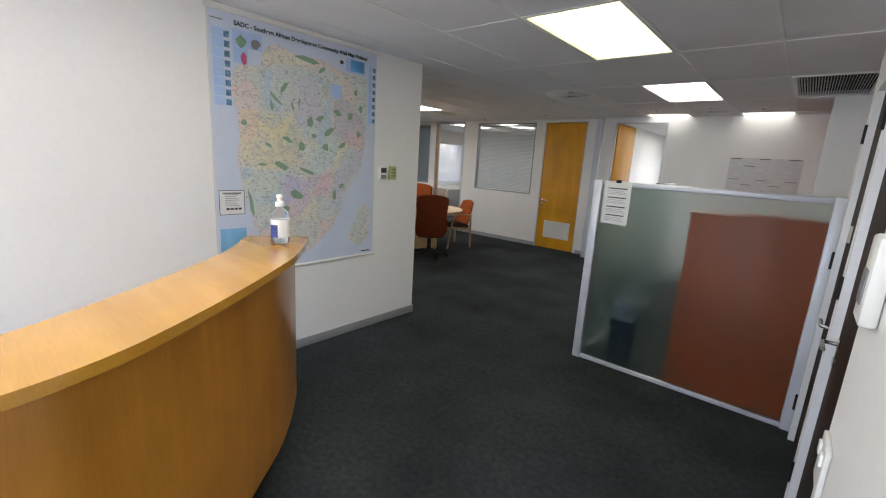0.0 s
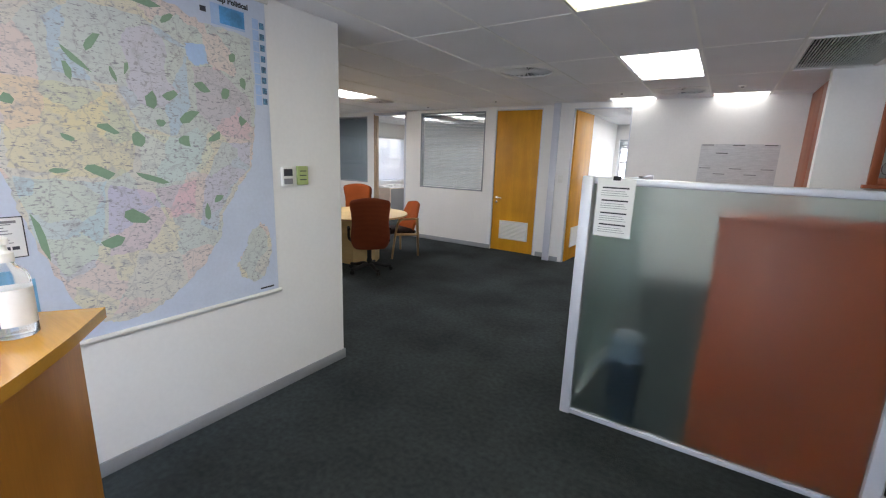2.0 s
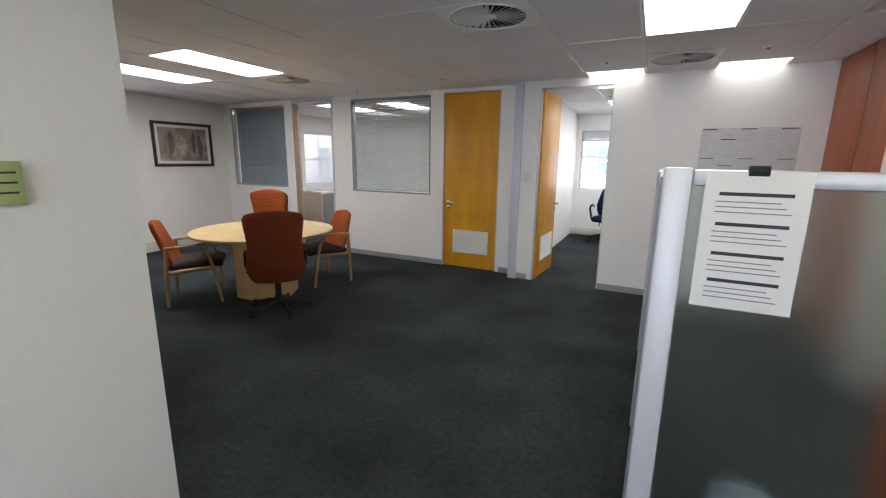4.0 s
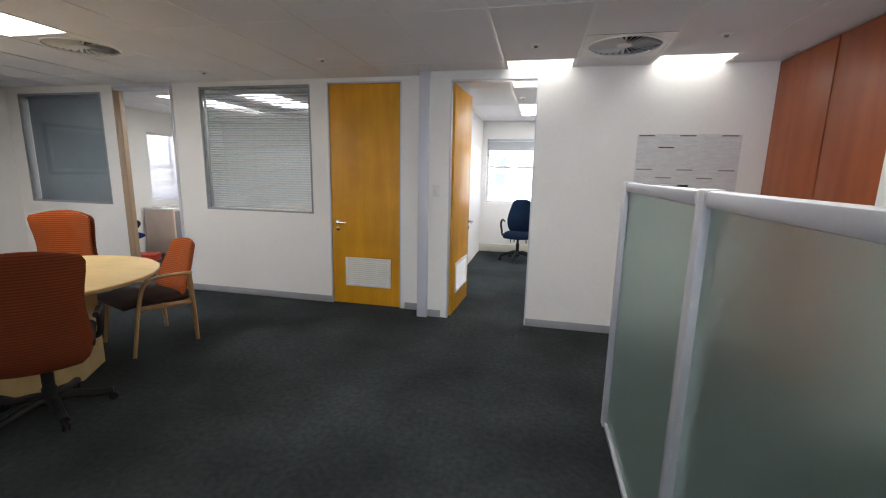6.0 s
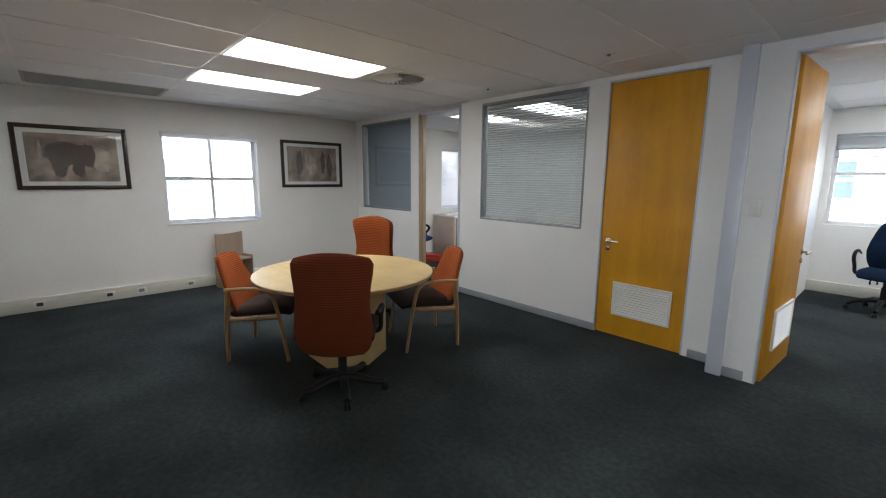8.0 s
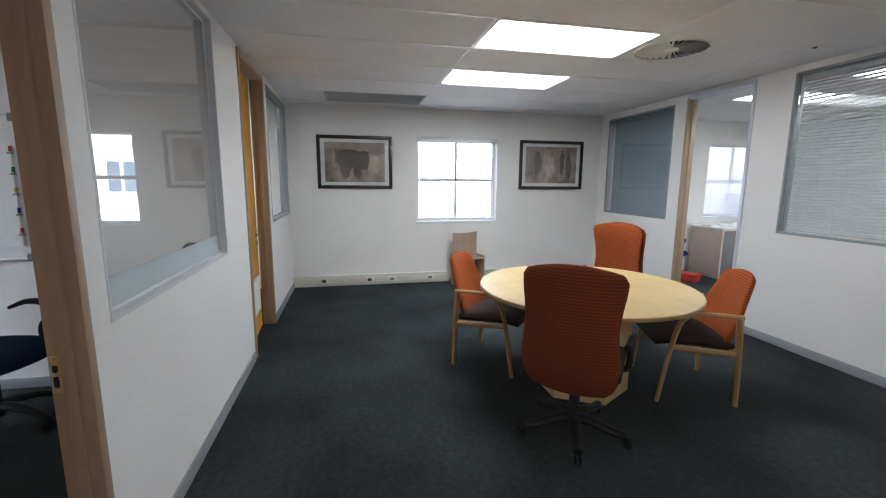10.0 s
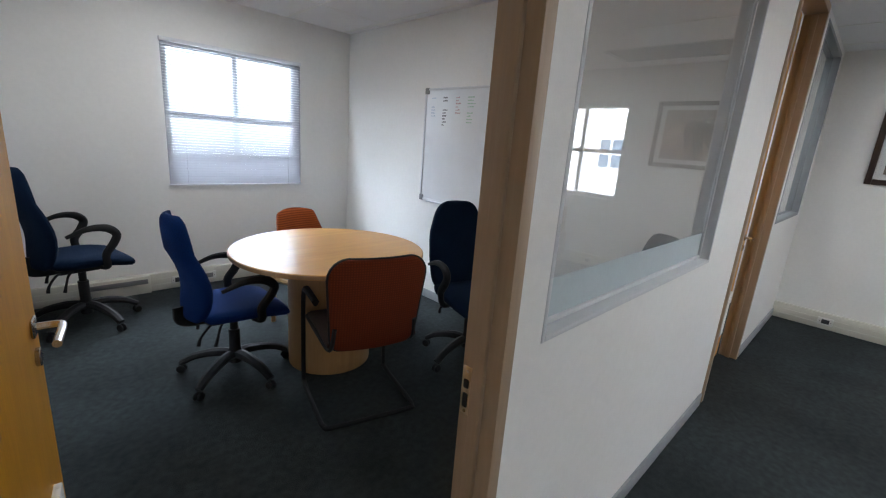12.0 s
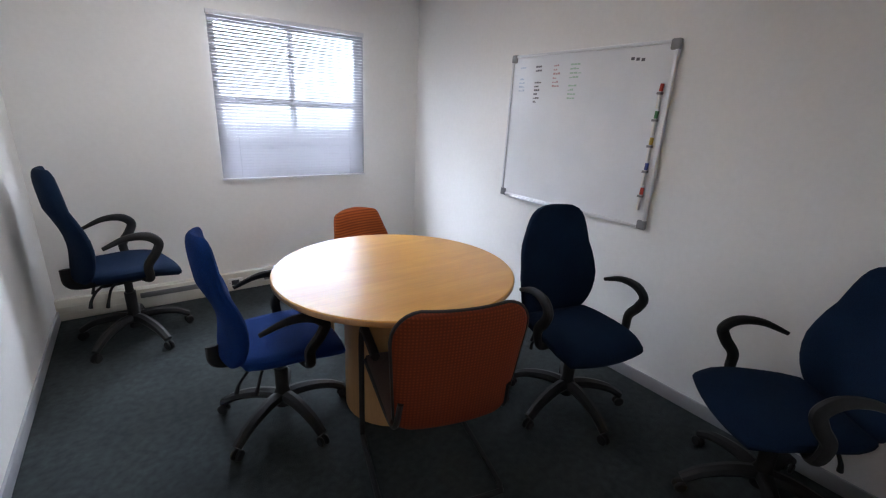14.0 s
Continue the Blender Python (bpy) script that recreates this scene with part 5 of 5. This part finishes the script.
# ---- chairs ----
def star_base(t, r=0.30, mat=BLACK, hub=0.135, start=18):
    part("column", bm_lathe(bmesh.new(), [(0.034, 0.08), (0.038, 0.16), (0.03, 0.175), (0.031, 0.30), (0.022, 0.301), (0.022, 0.40)], 16), mat, t)
    for k in range(5):
        a = radians(start + 72 * k)
        d = Vector((math.cos(a), math.sin(a), 0))
        pts = spline([d * 0.0 + Vector((0, 0, hub)), d * 0.10 + Vector((0, 0, hub + 0.006)), d * 0.22 + Vector((0, 0, hub - 0.022)), d * r + Vector((0, 0, 0.066))], 5)
        leg = part("base_leg", bm_tube(bmesh.new(), pts, lambda s: 0.036 - 0.012 * s, 8, 0.8), mat, t)
        bm = bmesh.new()
        side = Vector((-d.y, d.x, 0))
        for s in (-1, 1):
            c = d * r + side * 0.013 * s
            prof = [(0.0, -0.008), (0.02, -0.008), (0.026, -0.003), (0.026, 0.003), (0.02, 0.008), (0.0, 0.008)]
            n = 14
            rings = []
            for rr, off in prof[1:5]:
                rings.append([bm.verts.new(c + side * off + (d * math.cos(2 * math.pi * q / n) + Vector((0, 0, 1)) * math.sin(2 * math.pi * q / n)) * rr + Vector((0, 0, 0.027))) for q in range(n)])
            for u, v in zip(rings, rings[1:]):
                for q in range(n):
                    bm.faces.new((u[q], u[(q + 1) % n], v[(q + 1) % n], v[q]))
            bm.faces.new(rings[0][::-1])
            bm.faces.new(rings[-1])
        part("castor", bm, mat, leg)


def operator_chair(fabric, label):
    """Task chair with loop arms; it looks along local +y."""
    t = thing("office_chair", label, "chair", group="blue task chairs")
    star_base(t)
    bx("mechanism", -0.08, 0.08, -0.14, 0.09, 0.375, 0.42, BLACK, t, "", 0.012)
    for s, l, y in ((1, 0.15, -0.13), (-1, 0.12, -0.15), (1, 0.10, -0.20)):
        part("lever", bm_tube(bmesh.new(), spline([(s * 0.06, y + 0.08, 0.395), (s * 0.11, y + 0.03, 0.38), (s * l, y, 0.33), (s * l, y - 0.01, 0.29)], 4), lambda q: 0.007 + 0.009 * max(0, q - 0.6), 8), BLACK, t, "black paddle lever")
    bm = bmesh.new()

    def seat(u, v):
        wd = 0.235 + 0.015 * v - 0.035 * max(0, abs(v) - 0.6)
        k = math.sqrt(max(0.0, 1 - 0.42 * v * v * abs(v)))
        return (wd * u * (0.55 + 0.45 * k), 0.03 + 0.235 * v * (1 - 0.10 * u * u), 0.465 - 0.012 * (1 - u * u) - 0.03 * max(0, v) ** 2 * 1.2)

    bm_pad(bm, seat, lambda u, v: (0, 0, 1), 0.038)
    part("seat", bm, fabric, t, "upholstered seat cushion")
    bm_pad(bm := bmesh.new(), lambda u, v: (0.2 * u * (1 - 0.15 * v * v), 0.02 + 0.2 * v, 0.435), lambda u, v: (0, 0, 1), 0.012, 8, 8)
    part("seat_pan", bm, BLACK, t)

    def back(u, v):
        s = (v + 1) / 2
        wd = float(np.interp(s, (0, 0.05, 0.14, 0.28, 0.42, 0.6, 0.8, 0.9, 0.96, 1.0), (0.11, 0.165, 0.205, 0.228, 0.236, 0.222, 0.188, 0.165, 0.138, 0.085)))
        return (wd * u, -0.235 - 0.030 * s - 0.028 * s * s + 0.03 * u * u + 0.045 * math.sin(math.pi * min(1, s * 1.5)) , 0.43 + 0.60 * s)

    bm_pad(bm := bmesh.new(), back, lambda u, v: (0, 1, 0.15), 0.034, 14, 18)
    part("backrest", bm, fabric, t, "tall rounded backrest")
    part("back_bar", bm_tube(bmesh.new(), spline([(0, -0.08, 0.40), (0, -0.20, 0.395), (0, -0.265, 0.42), (0, -0.272, 0.50)], 6), 0.026, 8, 0.45, (1, 0, 0)), BLACK, t)
    for s in (-1, 1):
        pts = spline([(s * 0.19, 0.05, 0.425), (s * 0.258, 0.065, 0.44), (s * 0.275, 0.06, 0.52), (s * 0.279, 0.105, 0.585), (s * 0.28, 0.125, 0.64), (s * 0.277, 0.075, 0.682), (s * 0.272, -0.02, 0.685), (s * 0.265, -0.13, 0.645)], 7)
        part("armrest", bm_tube(bmesh.new(), pts, lambda q: 0.020 + 0.006 * math.sin(math.pi * q) - 0.010 * max(0, q - 0.7) / 0.3, 10, 0.75), BLACK, t, "black looped plastic armrest")
    return t


def facing(x, y, fx, fy, scale=1.0):
    return pose(x, y, 0, 0, 0, math.degrees(math.atan2(-fx, fy))) @ Matrix.Diagonal((1, 1, scale, 1))


chair_b = operator_chair(BLUE, "blue fabric task chair drawn up to the meeting table")
chair_b.matrix_basis = facing(-3.951, 1.118, -1.0, 0.01, 0.947)
c = copy_thing(chair_b, facing(-8.03, 8.60, 0.8, 0.3, 0.95))
tagged(c, "blue fabric task chair beside the cabinet")
# The chairs in shade get the darker copy of the blue fabric.
chair_c = operator_chair(NAVY_SHADED, "blue fabric task chair turned from the table, coloured dark for shade")
tagged(copy_thing(chair_c, facing(-1.986, 10.62, -0.13, -0.991, 1.021)), "blue fabric task chair alone by the office window")
tagged(copy_thing(chair_c, facing(-3.385, -0.109, -0.976, -0.218, 1.061)), "blue fabric task chair pushed back against the wall, coloured dark for shade")
chair_c.matrix_basis = facing(-5.216, 1.81, 0.234, 0.972, 1.008)
c = copy_thing(chair_c, facing(-5.42, 2.632, 0.753, -0.658, 0.98))
tagged(c, "blue fabric task chair by the doorway wall, coloured dark for shade")


def high_back_chair():
    """High-backed swivel chair; rust outer shell, ribbed orange front."""
    t = thing("swivel_chair", "high-backed orange ribbed swivel chair at the round table", "chair", group="orange swivel chairs")
    star_base(t, 0.30, BLACK, 0.09, 0)
    bx("mechanism", -0.10, 0.10, -0.16, 0.12, 0.375, 0.42, BLACK, t, "", 0.015)
    bm_pad(bm := bmesh.new(), lambda u, v: (0.25 * u * (1 - 0.06 * v), 0.03 + 0.245 * v, 0.46 - 0.03 * max(0, v) ** 2), lambda u, v: (0, 0, 1), 0.045)
    part("seat", bm, BROWN, t, "dark brown seat cushion")

    def back(off):
        def f(u, v):
            s = (v + 1) / 2
            wd = float(np.interp(s, (0, 0.06, 0.14, 0.26, 0.4, 0.55, 0.7, 0.85, 0.95, 1.0), (0.190, 0.230, 0.250, 0.260, 0.252, 0.240, 0.247, 0.263, 0.268, 0.246)))
            z = 0.34 + 0.630 * s + 0.038 * (1 - u * u) * s * s
            return (wd * u, off - 0.235 - 0.03 * math.sin(math.pi * s * 1.1) - 0.02 * s + 0.055 * u * u, z)
        return f

    bm_pad(bm := bmesh.new(), back(0.0), lambda u, v: (0, 1, 0.05), 0.030, 16, 20)
    part("back_shell", bm, RUST, t, "rust fabric outer back")
    bm_pad(bm := bmesh.new(), lambda u, v: tuple(a * b for a, b in zip(back(0.034)(u, v), (0.95, 1, 1))), lambda u, v: (0, 1, 0.05), 0.026, 16, 20)
    part("back_cushion", bm, ORANGE, t, "ribbed orange front cushion")
    for s in (-1, 1):
        part("armrest", bm_tube(bmesh.new(), spline([(s * 0.18, 0.02, 0.42), (s * 0.265, 0.02, 0.44), (s * 0.275, 0.03, 0.54), (s * 0.275, 0.10, 0.585), (s * 0.27, -0.10, 0.59)], 6), 0.018, 8), BLACK, t)
    return t


hb = high_back_chair()
hb.matrix_basis = facing(-4.515, 5.10, -0.741, 0.672, 1.03)
tagged(copy_thing(hb, facing(-5.80, 6.067, 0.325, -0.946, 1.05)), "high-backed orange ribbed swivel chair across the round table")


def wooden_armchair():
    """Bent beech frame on each side, tilted orange back, dark seat; it looks along +y."""
    t = thing("wooden_armchair", "beech-framed armchair with orange back and dark seat", "chair", group="beech armchairs")
    for s in (-1, 1):
        x = s * 0.275
        part("rear_leg", bm_tube(bmesh.new(), [Vector((x, -0.245, 0)), Vector((x, -0.235, 0.3)), Vector((x, -0.215, 0.615))], lambda q: 0.019 + 0.008 * q, 8, 0.8), BEECH, t)
        part("arm", bm_tube(bmesh.new(), spline([(x, -0.235, 0.622), (x, -0.08, 0.632), (x, 0.06, 0.628), (x, 0.12, 0.60)], 6), 0.021, 8, 0.7), BEECH, t)
        part("front_leg", bm_tube(bmesh.new(), spline([(x, 0.10, 0.615), (x, 0.145, 0.555), (x, 0.19, 0.36), (x, 0.245, 0.0)], 6), lambda q: 0.022 - 0.004 * q, 8, 0.8), BEECH, t)
        part("side_rail", bm_tube(bmesh.new(), [Vector((x * 0.97, -0.225, 0.36)), Vector((x * 0.97, 0.18, 0.39))], 0.018, 8, 1.2), BEECH, t)
    bm_pad(bm := bmesh.new(), lambda u, v: (0.245 * u, 0.03 + 0.25 * v, 0.425 + 0.02 * v - 0.03 * max(0, v) ** 3), lambda u, v: (0, 0, 1), 0.045)
    part("seat", bm, BROWN, t, "dark brown upholstered seat")
    bm_pad(bm := bmesh.new(), lambda u, v: ((0.242 - 0.062 * max(0.0, v + 0.2)) * u * (math.sqrt(1 - ((abs(v) - 0.86) / 0.14) ** 2 * 0.22) if abs(v) > 0.86 else 1), -0.20 - 0.085 * (v + 1) + 0.04 * u * u, 0.635 + 0.23 * v + 0.02 * (1 - u * u) * v), lambda u, v: (0, 1, 0.25), 0.030, 14, 16)
    part("backrest", bm, ORANGE, t, "ribbed orange backrest")
    part("cross_rail", bm_tube(bmesh.new(), [Vector((-0.27, -0.225, 0.37)), Vector((0.27, -0.225, 0.37))], 0.016, 8), BEECH, t)
    return t


wa = wooden_armchair()
wa.matrix_basis = facing(-4.905, 6.16, -0.336, -0.942, 0.974)
copy_thing(wa, facing(-5.612, 4.995, 0.65, 0.76))
tagged(copy_thing(wa, facing(-4.737, 0.727, -0.217, 0.976, 0.972)), "beech-framed armchair with orange back at the meeting table")


def cantilever_chair():
    t = thing("cantilever_chair", "black tubular cantilever chair with a dotted orange back", "chair")
    pts = [(-0.24, -0.04, 0.60), (-0.245, 0.16, 0.60), (-0.245, 0.235, 0.55), (-0.245, 0.245, 0.3), (-0.245, 0.24, 0.06), (-0.245, 0.19, 0.014), (-0.245, -0.14, 0.014), (-0.235, -0.215, 0.014), (-0.19, -0.235, 0.014)]
    full = pts + [(-x, y, z) for x, y, z in reversed(pts)]
    part("tube_frame", bm_tube(bmesh.new(), spline(full, 5), 0.0125, 10), BLACK, t, "bent black steel tube")
    for s in (-1, 1):
        part("seat_rail", bm_tube(bmesh.new(), spline([(s * 0.23, 0.22, 0.43), (s * 0.22, 0.0, 0.415), (s * 0.21, -0.20, 0.42), (s * 0.2, -0.25, 0.55)], 5), 0.011, 8), BLACK, t)
        part("arm_pad", bm_tube(bmesh.new(), [Vector((s * 0.243, -0.05, 0.615)), Vector((s * 0.243, 0.17, 0.615))], 0.019, 8, 0.6), BLACK, t)
    bm_pad(bm := bmesh.new(), lambda u, v: (0.23 * u, 0.01 + 0.235 * v, 0.455 - 0.03 * max(0, v) ** 2), lambda u, v: (0, 0, 1), 0.035)
    part("seat", bm, BROWN, t, "dark seat cushion")

    def back(u, v):
        s = 0.5 + 0.5 * math.sin(math.pi * v / 2)
        z = 0.47 * s
        rc = 0.105 if s > 0.5 else 0.05
        e = max(0.0, rc - min(z, 0.47 - z))
        wd = 0.212 + 0.036 * s - 0.95 * (rc - math.sqrt(max(0.0, rc * rc - e * e)))
        return (wd * u, -0.235 - 0.06 * s + 0.022 * u * u, 0.42 + z)

    bm_pad(bm := bmesh.new(), back, lambda u, v: (0, 1, 0.1), 0.022, 16, 18)
    part("backrest", bm, ORANGE_DOT, t, "dotted rust backrest")
    rim = [Vector(back(u, v)) for u, v in [(-1, k / 10) for k in range(-10, 11)] + [(k / 10, 1) for k in range(-9, 10)] + [(1, -k / 10) for k in range(-10, 11)] + [(-k / 10, -1) for k in range(-9, 11)]]
    part("piping", bm_tube(bmesh.new(), rim, 0.007, 6), BLACK, t, "black edge piping")
    return t


cantilever_chair().matrix_basis = facing(-4.383, 1.753, -0.263, -0.965, 0.992)

# ---- tables ----
def round_table(x, y, r, mat, base_mat, drum, sides, label, h=0.735):
    t = thing("round_table", label, "table", x, y, 0)
    part("tabletop", bm_lathe(bmesh.new(), [(r - 0.004, h - 0.028), (r, h - 0.024), (r, h - 0.004), (r - 0.004, h)], 72), mat, t)
    part("edge_band", bm_lathe(bmesh.new(), [(r + 0.0006, h - 0.023), (r + 0.0016, h - 0.02), (r + 0.0016, h - 0.007), (r + 0.0006, h - 0.004)], 72), BEECH, t)
    part("pedestal", bm_lathe(bmesh.new(), [(drum, 0.0), (drum, h - 0.0285)], sides), base_mat, t, "veneered drum pedestal")
    return t


round_table(-5.07, 5.458, 0.734, BEECH_LIGHT, BEECH_LIGHT, 0.33, 6, "pale maple round meeting table on a panelled base")
round_table(-4.495, 1.248, 0.575, BEECH_TOP, BEECH, 0.255, 40, "beech round meeting table on a drum pedestal")
t = thing("table_grommet", "small dark cable grommet on the table", "grommet", -5.42, 5.86, 0.7352)
part("ring", bm_lathe(bmesh.new(), [(0.03, 0), (0.03, 0.004), (0.02, 0.005)], 18), BLACK, t)

# ---- whiteboard ----
BOARD_FRAME = material("pale silver board frame", (0.70, 0.71, 0.73), rough=0.4, metal=0.25, vary=0.03, fine=0.02, bump=0.02)


def whiteboard():
    y0, y1, z0, z1 = 0.63, 1.774, 0.906, 1.86
    x = MEET_R
    t = thing("whiteboard", "aluminium-framed whiteboard with faint notes", "whiteboard", x, (y0 + y1) / 2, z0, -90)
    w, h = (y1 - y0) / 2, z1 - z0
    # local x runs against y; local +y leaves the wall
    t.matrix_basis = pose(x, (y0 + y1) / 2, z0, 0, 0, -90)
    bx("panel", -w + 0.012, w - 0.012, 0.004, 0.018, 0.012, h - 0.012, BOARD, t, "glossy white enamel panel", 0)
    for a in ((-w, w, 0, 0.018), (-w, w, h - 0.018, h), (-w, -w + 0.018, 0.018, h - 0.018), (w - 0.018, w, 0.018, h - 0.018)):
        bx("frame", a[0], a[1], 0.001, 0.026, a[2], a[3], BOARD_FRAME, t, "", 0.004)
    for sx in (-1, 1):
        for zz in (0.022, h - 0.022):
            bx("corner_cap", *sorted((sx * (w + 0.004), sx * (w - 0.045))), 0.001, 0.029, zz - 0.026, zz + 0.026, GREYPL, t, "grey plastic corner cap", 0.008)
    bx("pen_tray", -0.1, 0.45, 0.026, 0.06, -0.004, 0.008, ALU, t, "", 0.003)
    inks = (material("faded blue ink", (0.45, 0.52, 0.62), rough=0.3, bump=0), material("black ink", (0.10, 0.10, 0.12), rough=0.3, bump=0), material("faded red ink", (0.50, 0.32, 0.33), rough=0.3, bump=0), material("faded green ink", (0.42, 0.58, 0.47), rough=0.3, bump=0))
    rng = random.Random(3)
    for k, (xx, rows, wd) in enumerate(((w - 0.08, 7, 0.07), (w - 0.22, 10, 0.06), (w - 0.37, 6, 0.06), (w - 0.50, 9, 0.09))):
        for r in range(rows):
            if rng.random() < 0.15:
                continue
            l = wd * rng.uniform(0.45, 1.0)
            for q in range(3):
                a = xx - l * q / 3
                bx("writing", a - l / 3.6, a, 0.0181, 0.0188, h - 0.085 - r * 0.024, h - 0.085 - r * 0.024 + rng.uniform(0.005, 0.012), inks[k], t, "", 0)
    for q in range(3):
        bx("writing", -w + 0.17 + 0.03 * q, -w + 0.19 + 0.03 * q, 0.0181, 0.0188, h - 0.09 + 0.004 * q, h - 0.075 + 0.004 * q, inks[1], t, "", 0)
    for k, m in enumerate((RED, GREEN, YELLOW, material("blue cap", (0.02, 0.04, 0.2), rough=0.4), RED)):
        p = thing("marker_pen", "whiteboard marker held upright on the board", "marker pen", x + 0.028, 1.722, 1.595 - 0.132 * k, 0, group="marker pens")
        part("barrel", bm_tube(bmesh.new(), [Vector((0, 0, -0.06)), Vector((0, 0.003, 0.025))], 0.0085, 10), WHITEPL, p)
        part("cap", bm_tube(bmesh.new(), [Vector((0, 0.003, 0.025)), Vector((0, 0.005, 0.062))], 0.0095, 10), m, p, "coloured cap")
        bx("clip", -0.014, 0.012, -0.012, 0.014, 0.01, 0.022, GREYPL, p, "", 0.002)


whiteboard()

# ---- the office beyond the open door ----
t = thing("filing_cabinet", "low grey-and-pale cabinet with papers on top", "cabinet", -8.02, 9.75, 0)
bx("body", -0.3, 0.30, -0.45, 0.6, 0, 0.76, material("rose-white laminate", (0.62, 0.50, 0.42), rough=0.45), t, "", 0.004)
bx("top", -0.31, 0.31, -0.46, 0.61, 0.76, 0.785, PAINT_COOL, t, "", 0.004)
bx("tambour_door", 0.30, 0.312, -0.42, 0.58, 0.06, 0.74, GREYPL, t, "", 0.002)
for k in range(3):
    b = thing("paper_stack", "stack of loose white papers on the cabinet", "papers", -8.05 + 0.08 * k, 9.45 + 0.17 * k, 0.7855, 20 * k)
    bx("sheets", -0.10, 0.10, -0.14, 0.14, 0, 0.02 + 0.02 * k, PAPER, b, "", 0.002)
t = thing("box_file", "red box file lying on the floor", "box file", -7.75, 8.75, 0, 25)
bx("case", -0.16, 0.16, -0.12, 0.12, 0.0, 0.07, RED, t, "", 0.004)
bx("case_lid", -0.15, 0.17, -0.11, 0.13, 0.0705, 0.12, RED, t, "", 0.004)
t = thing("desk", "plain office desk by the window", "desk", -6.4, 10.8, 0)
bx("desktop", -0.8, 0.8, -0.38, 0.38, 0.71, 0.735, BEECH_LIGHT, t, "", 0.004)
for s in (-0.75, 0.75):
    bx("leg_panel", s - 0.015, s + 0.015, -0.35, 0.35, 0, 0.71, BEECH_LIGHT, t)

# ---- outside ----
structure("ground", bm_box(bmesh.new(), -400, 400, -400, 400, -3.4, -3.2), GROUND, "ground outside, made pale to bounce sunlight indoors", "ground")


def block(name, x0, x1, y0, y1, h, face, label):
    """A rendered building with rows of dark windows on the face that is seen."""
    t = thing(name, label, "building", 0, 0, -3.2)
    bx("wall", x0, x1, y0, y1, 0, h, FACADE, t, "white rendered wall", 0)
    bx("roof", x0 - 0.3, x1 + 0.3, y0 - 0.3, y1 + 0.3, h, h + 0.35, ROOF, t)
    a0, a1 = (y0, y1) if face[0] == "x" else (x0, x1)
    n = int((a1 - a0) / 3.2)
    for k in range(n):
        for z in (1.0, 4.1, 7.2):
            if z + 1.5 > h:
                continue
            c = a0 + (k + 0.5) * (a1 - a0) / n
            f = face[1]
            d = 0.05 if f in (x1, y1) else -0.05
            lo, hi = sorted((f - d, f + d * 0.4))
            if face[0] == "x":
                w = bx("window", lo, hi, c - 0.55, c + 0.55, z, z + 1.3, PAINT_COOL, t, "", 0)
                for s in (-0.27, 0.27):
                    for q in (0.34, 0.96):
                        bx("pane", *sorted((f + d * 0.3, f + d * 0.6)), c + s - 0.22, c + s + 0.22, z + q - 0.26, z + q + 0.26, DARKGLASS, w, "", 0)
            else:
                w = bx("window", c - 0.55, c + 0.55, lo, hi, z, z + 1.3, PAINT_COOL, t, "", 0)
                for s in (-0.27, 0.27):
                    for q in (0.34, 0.96):
                        bx("pane", c + s - 0.22, c + s + 0.22, *sorted((f + d * 0.3, f + d * 0.6)), z + q - 0.26, z + q + 0.26, DARKGLASS, w, "", 0)
    return t


block("office_building", -32, -21, -8, 26, 8.2, ("x", -21), "white rendered office building across the yard")
block("office_building", -18, 14, 22, 30, 8.2, ("y", 22), "white rendered office building behind the far offices")
block("office_building", -20, 6, -24, -15, 6.2, ("y", -15), "white rendered office building behind the meeting room")
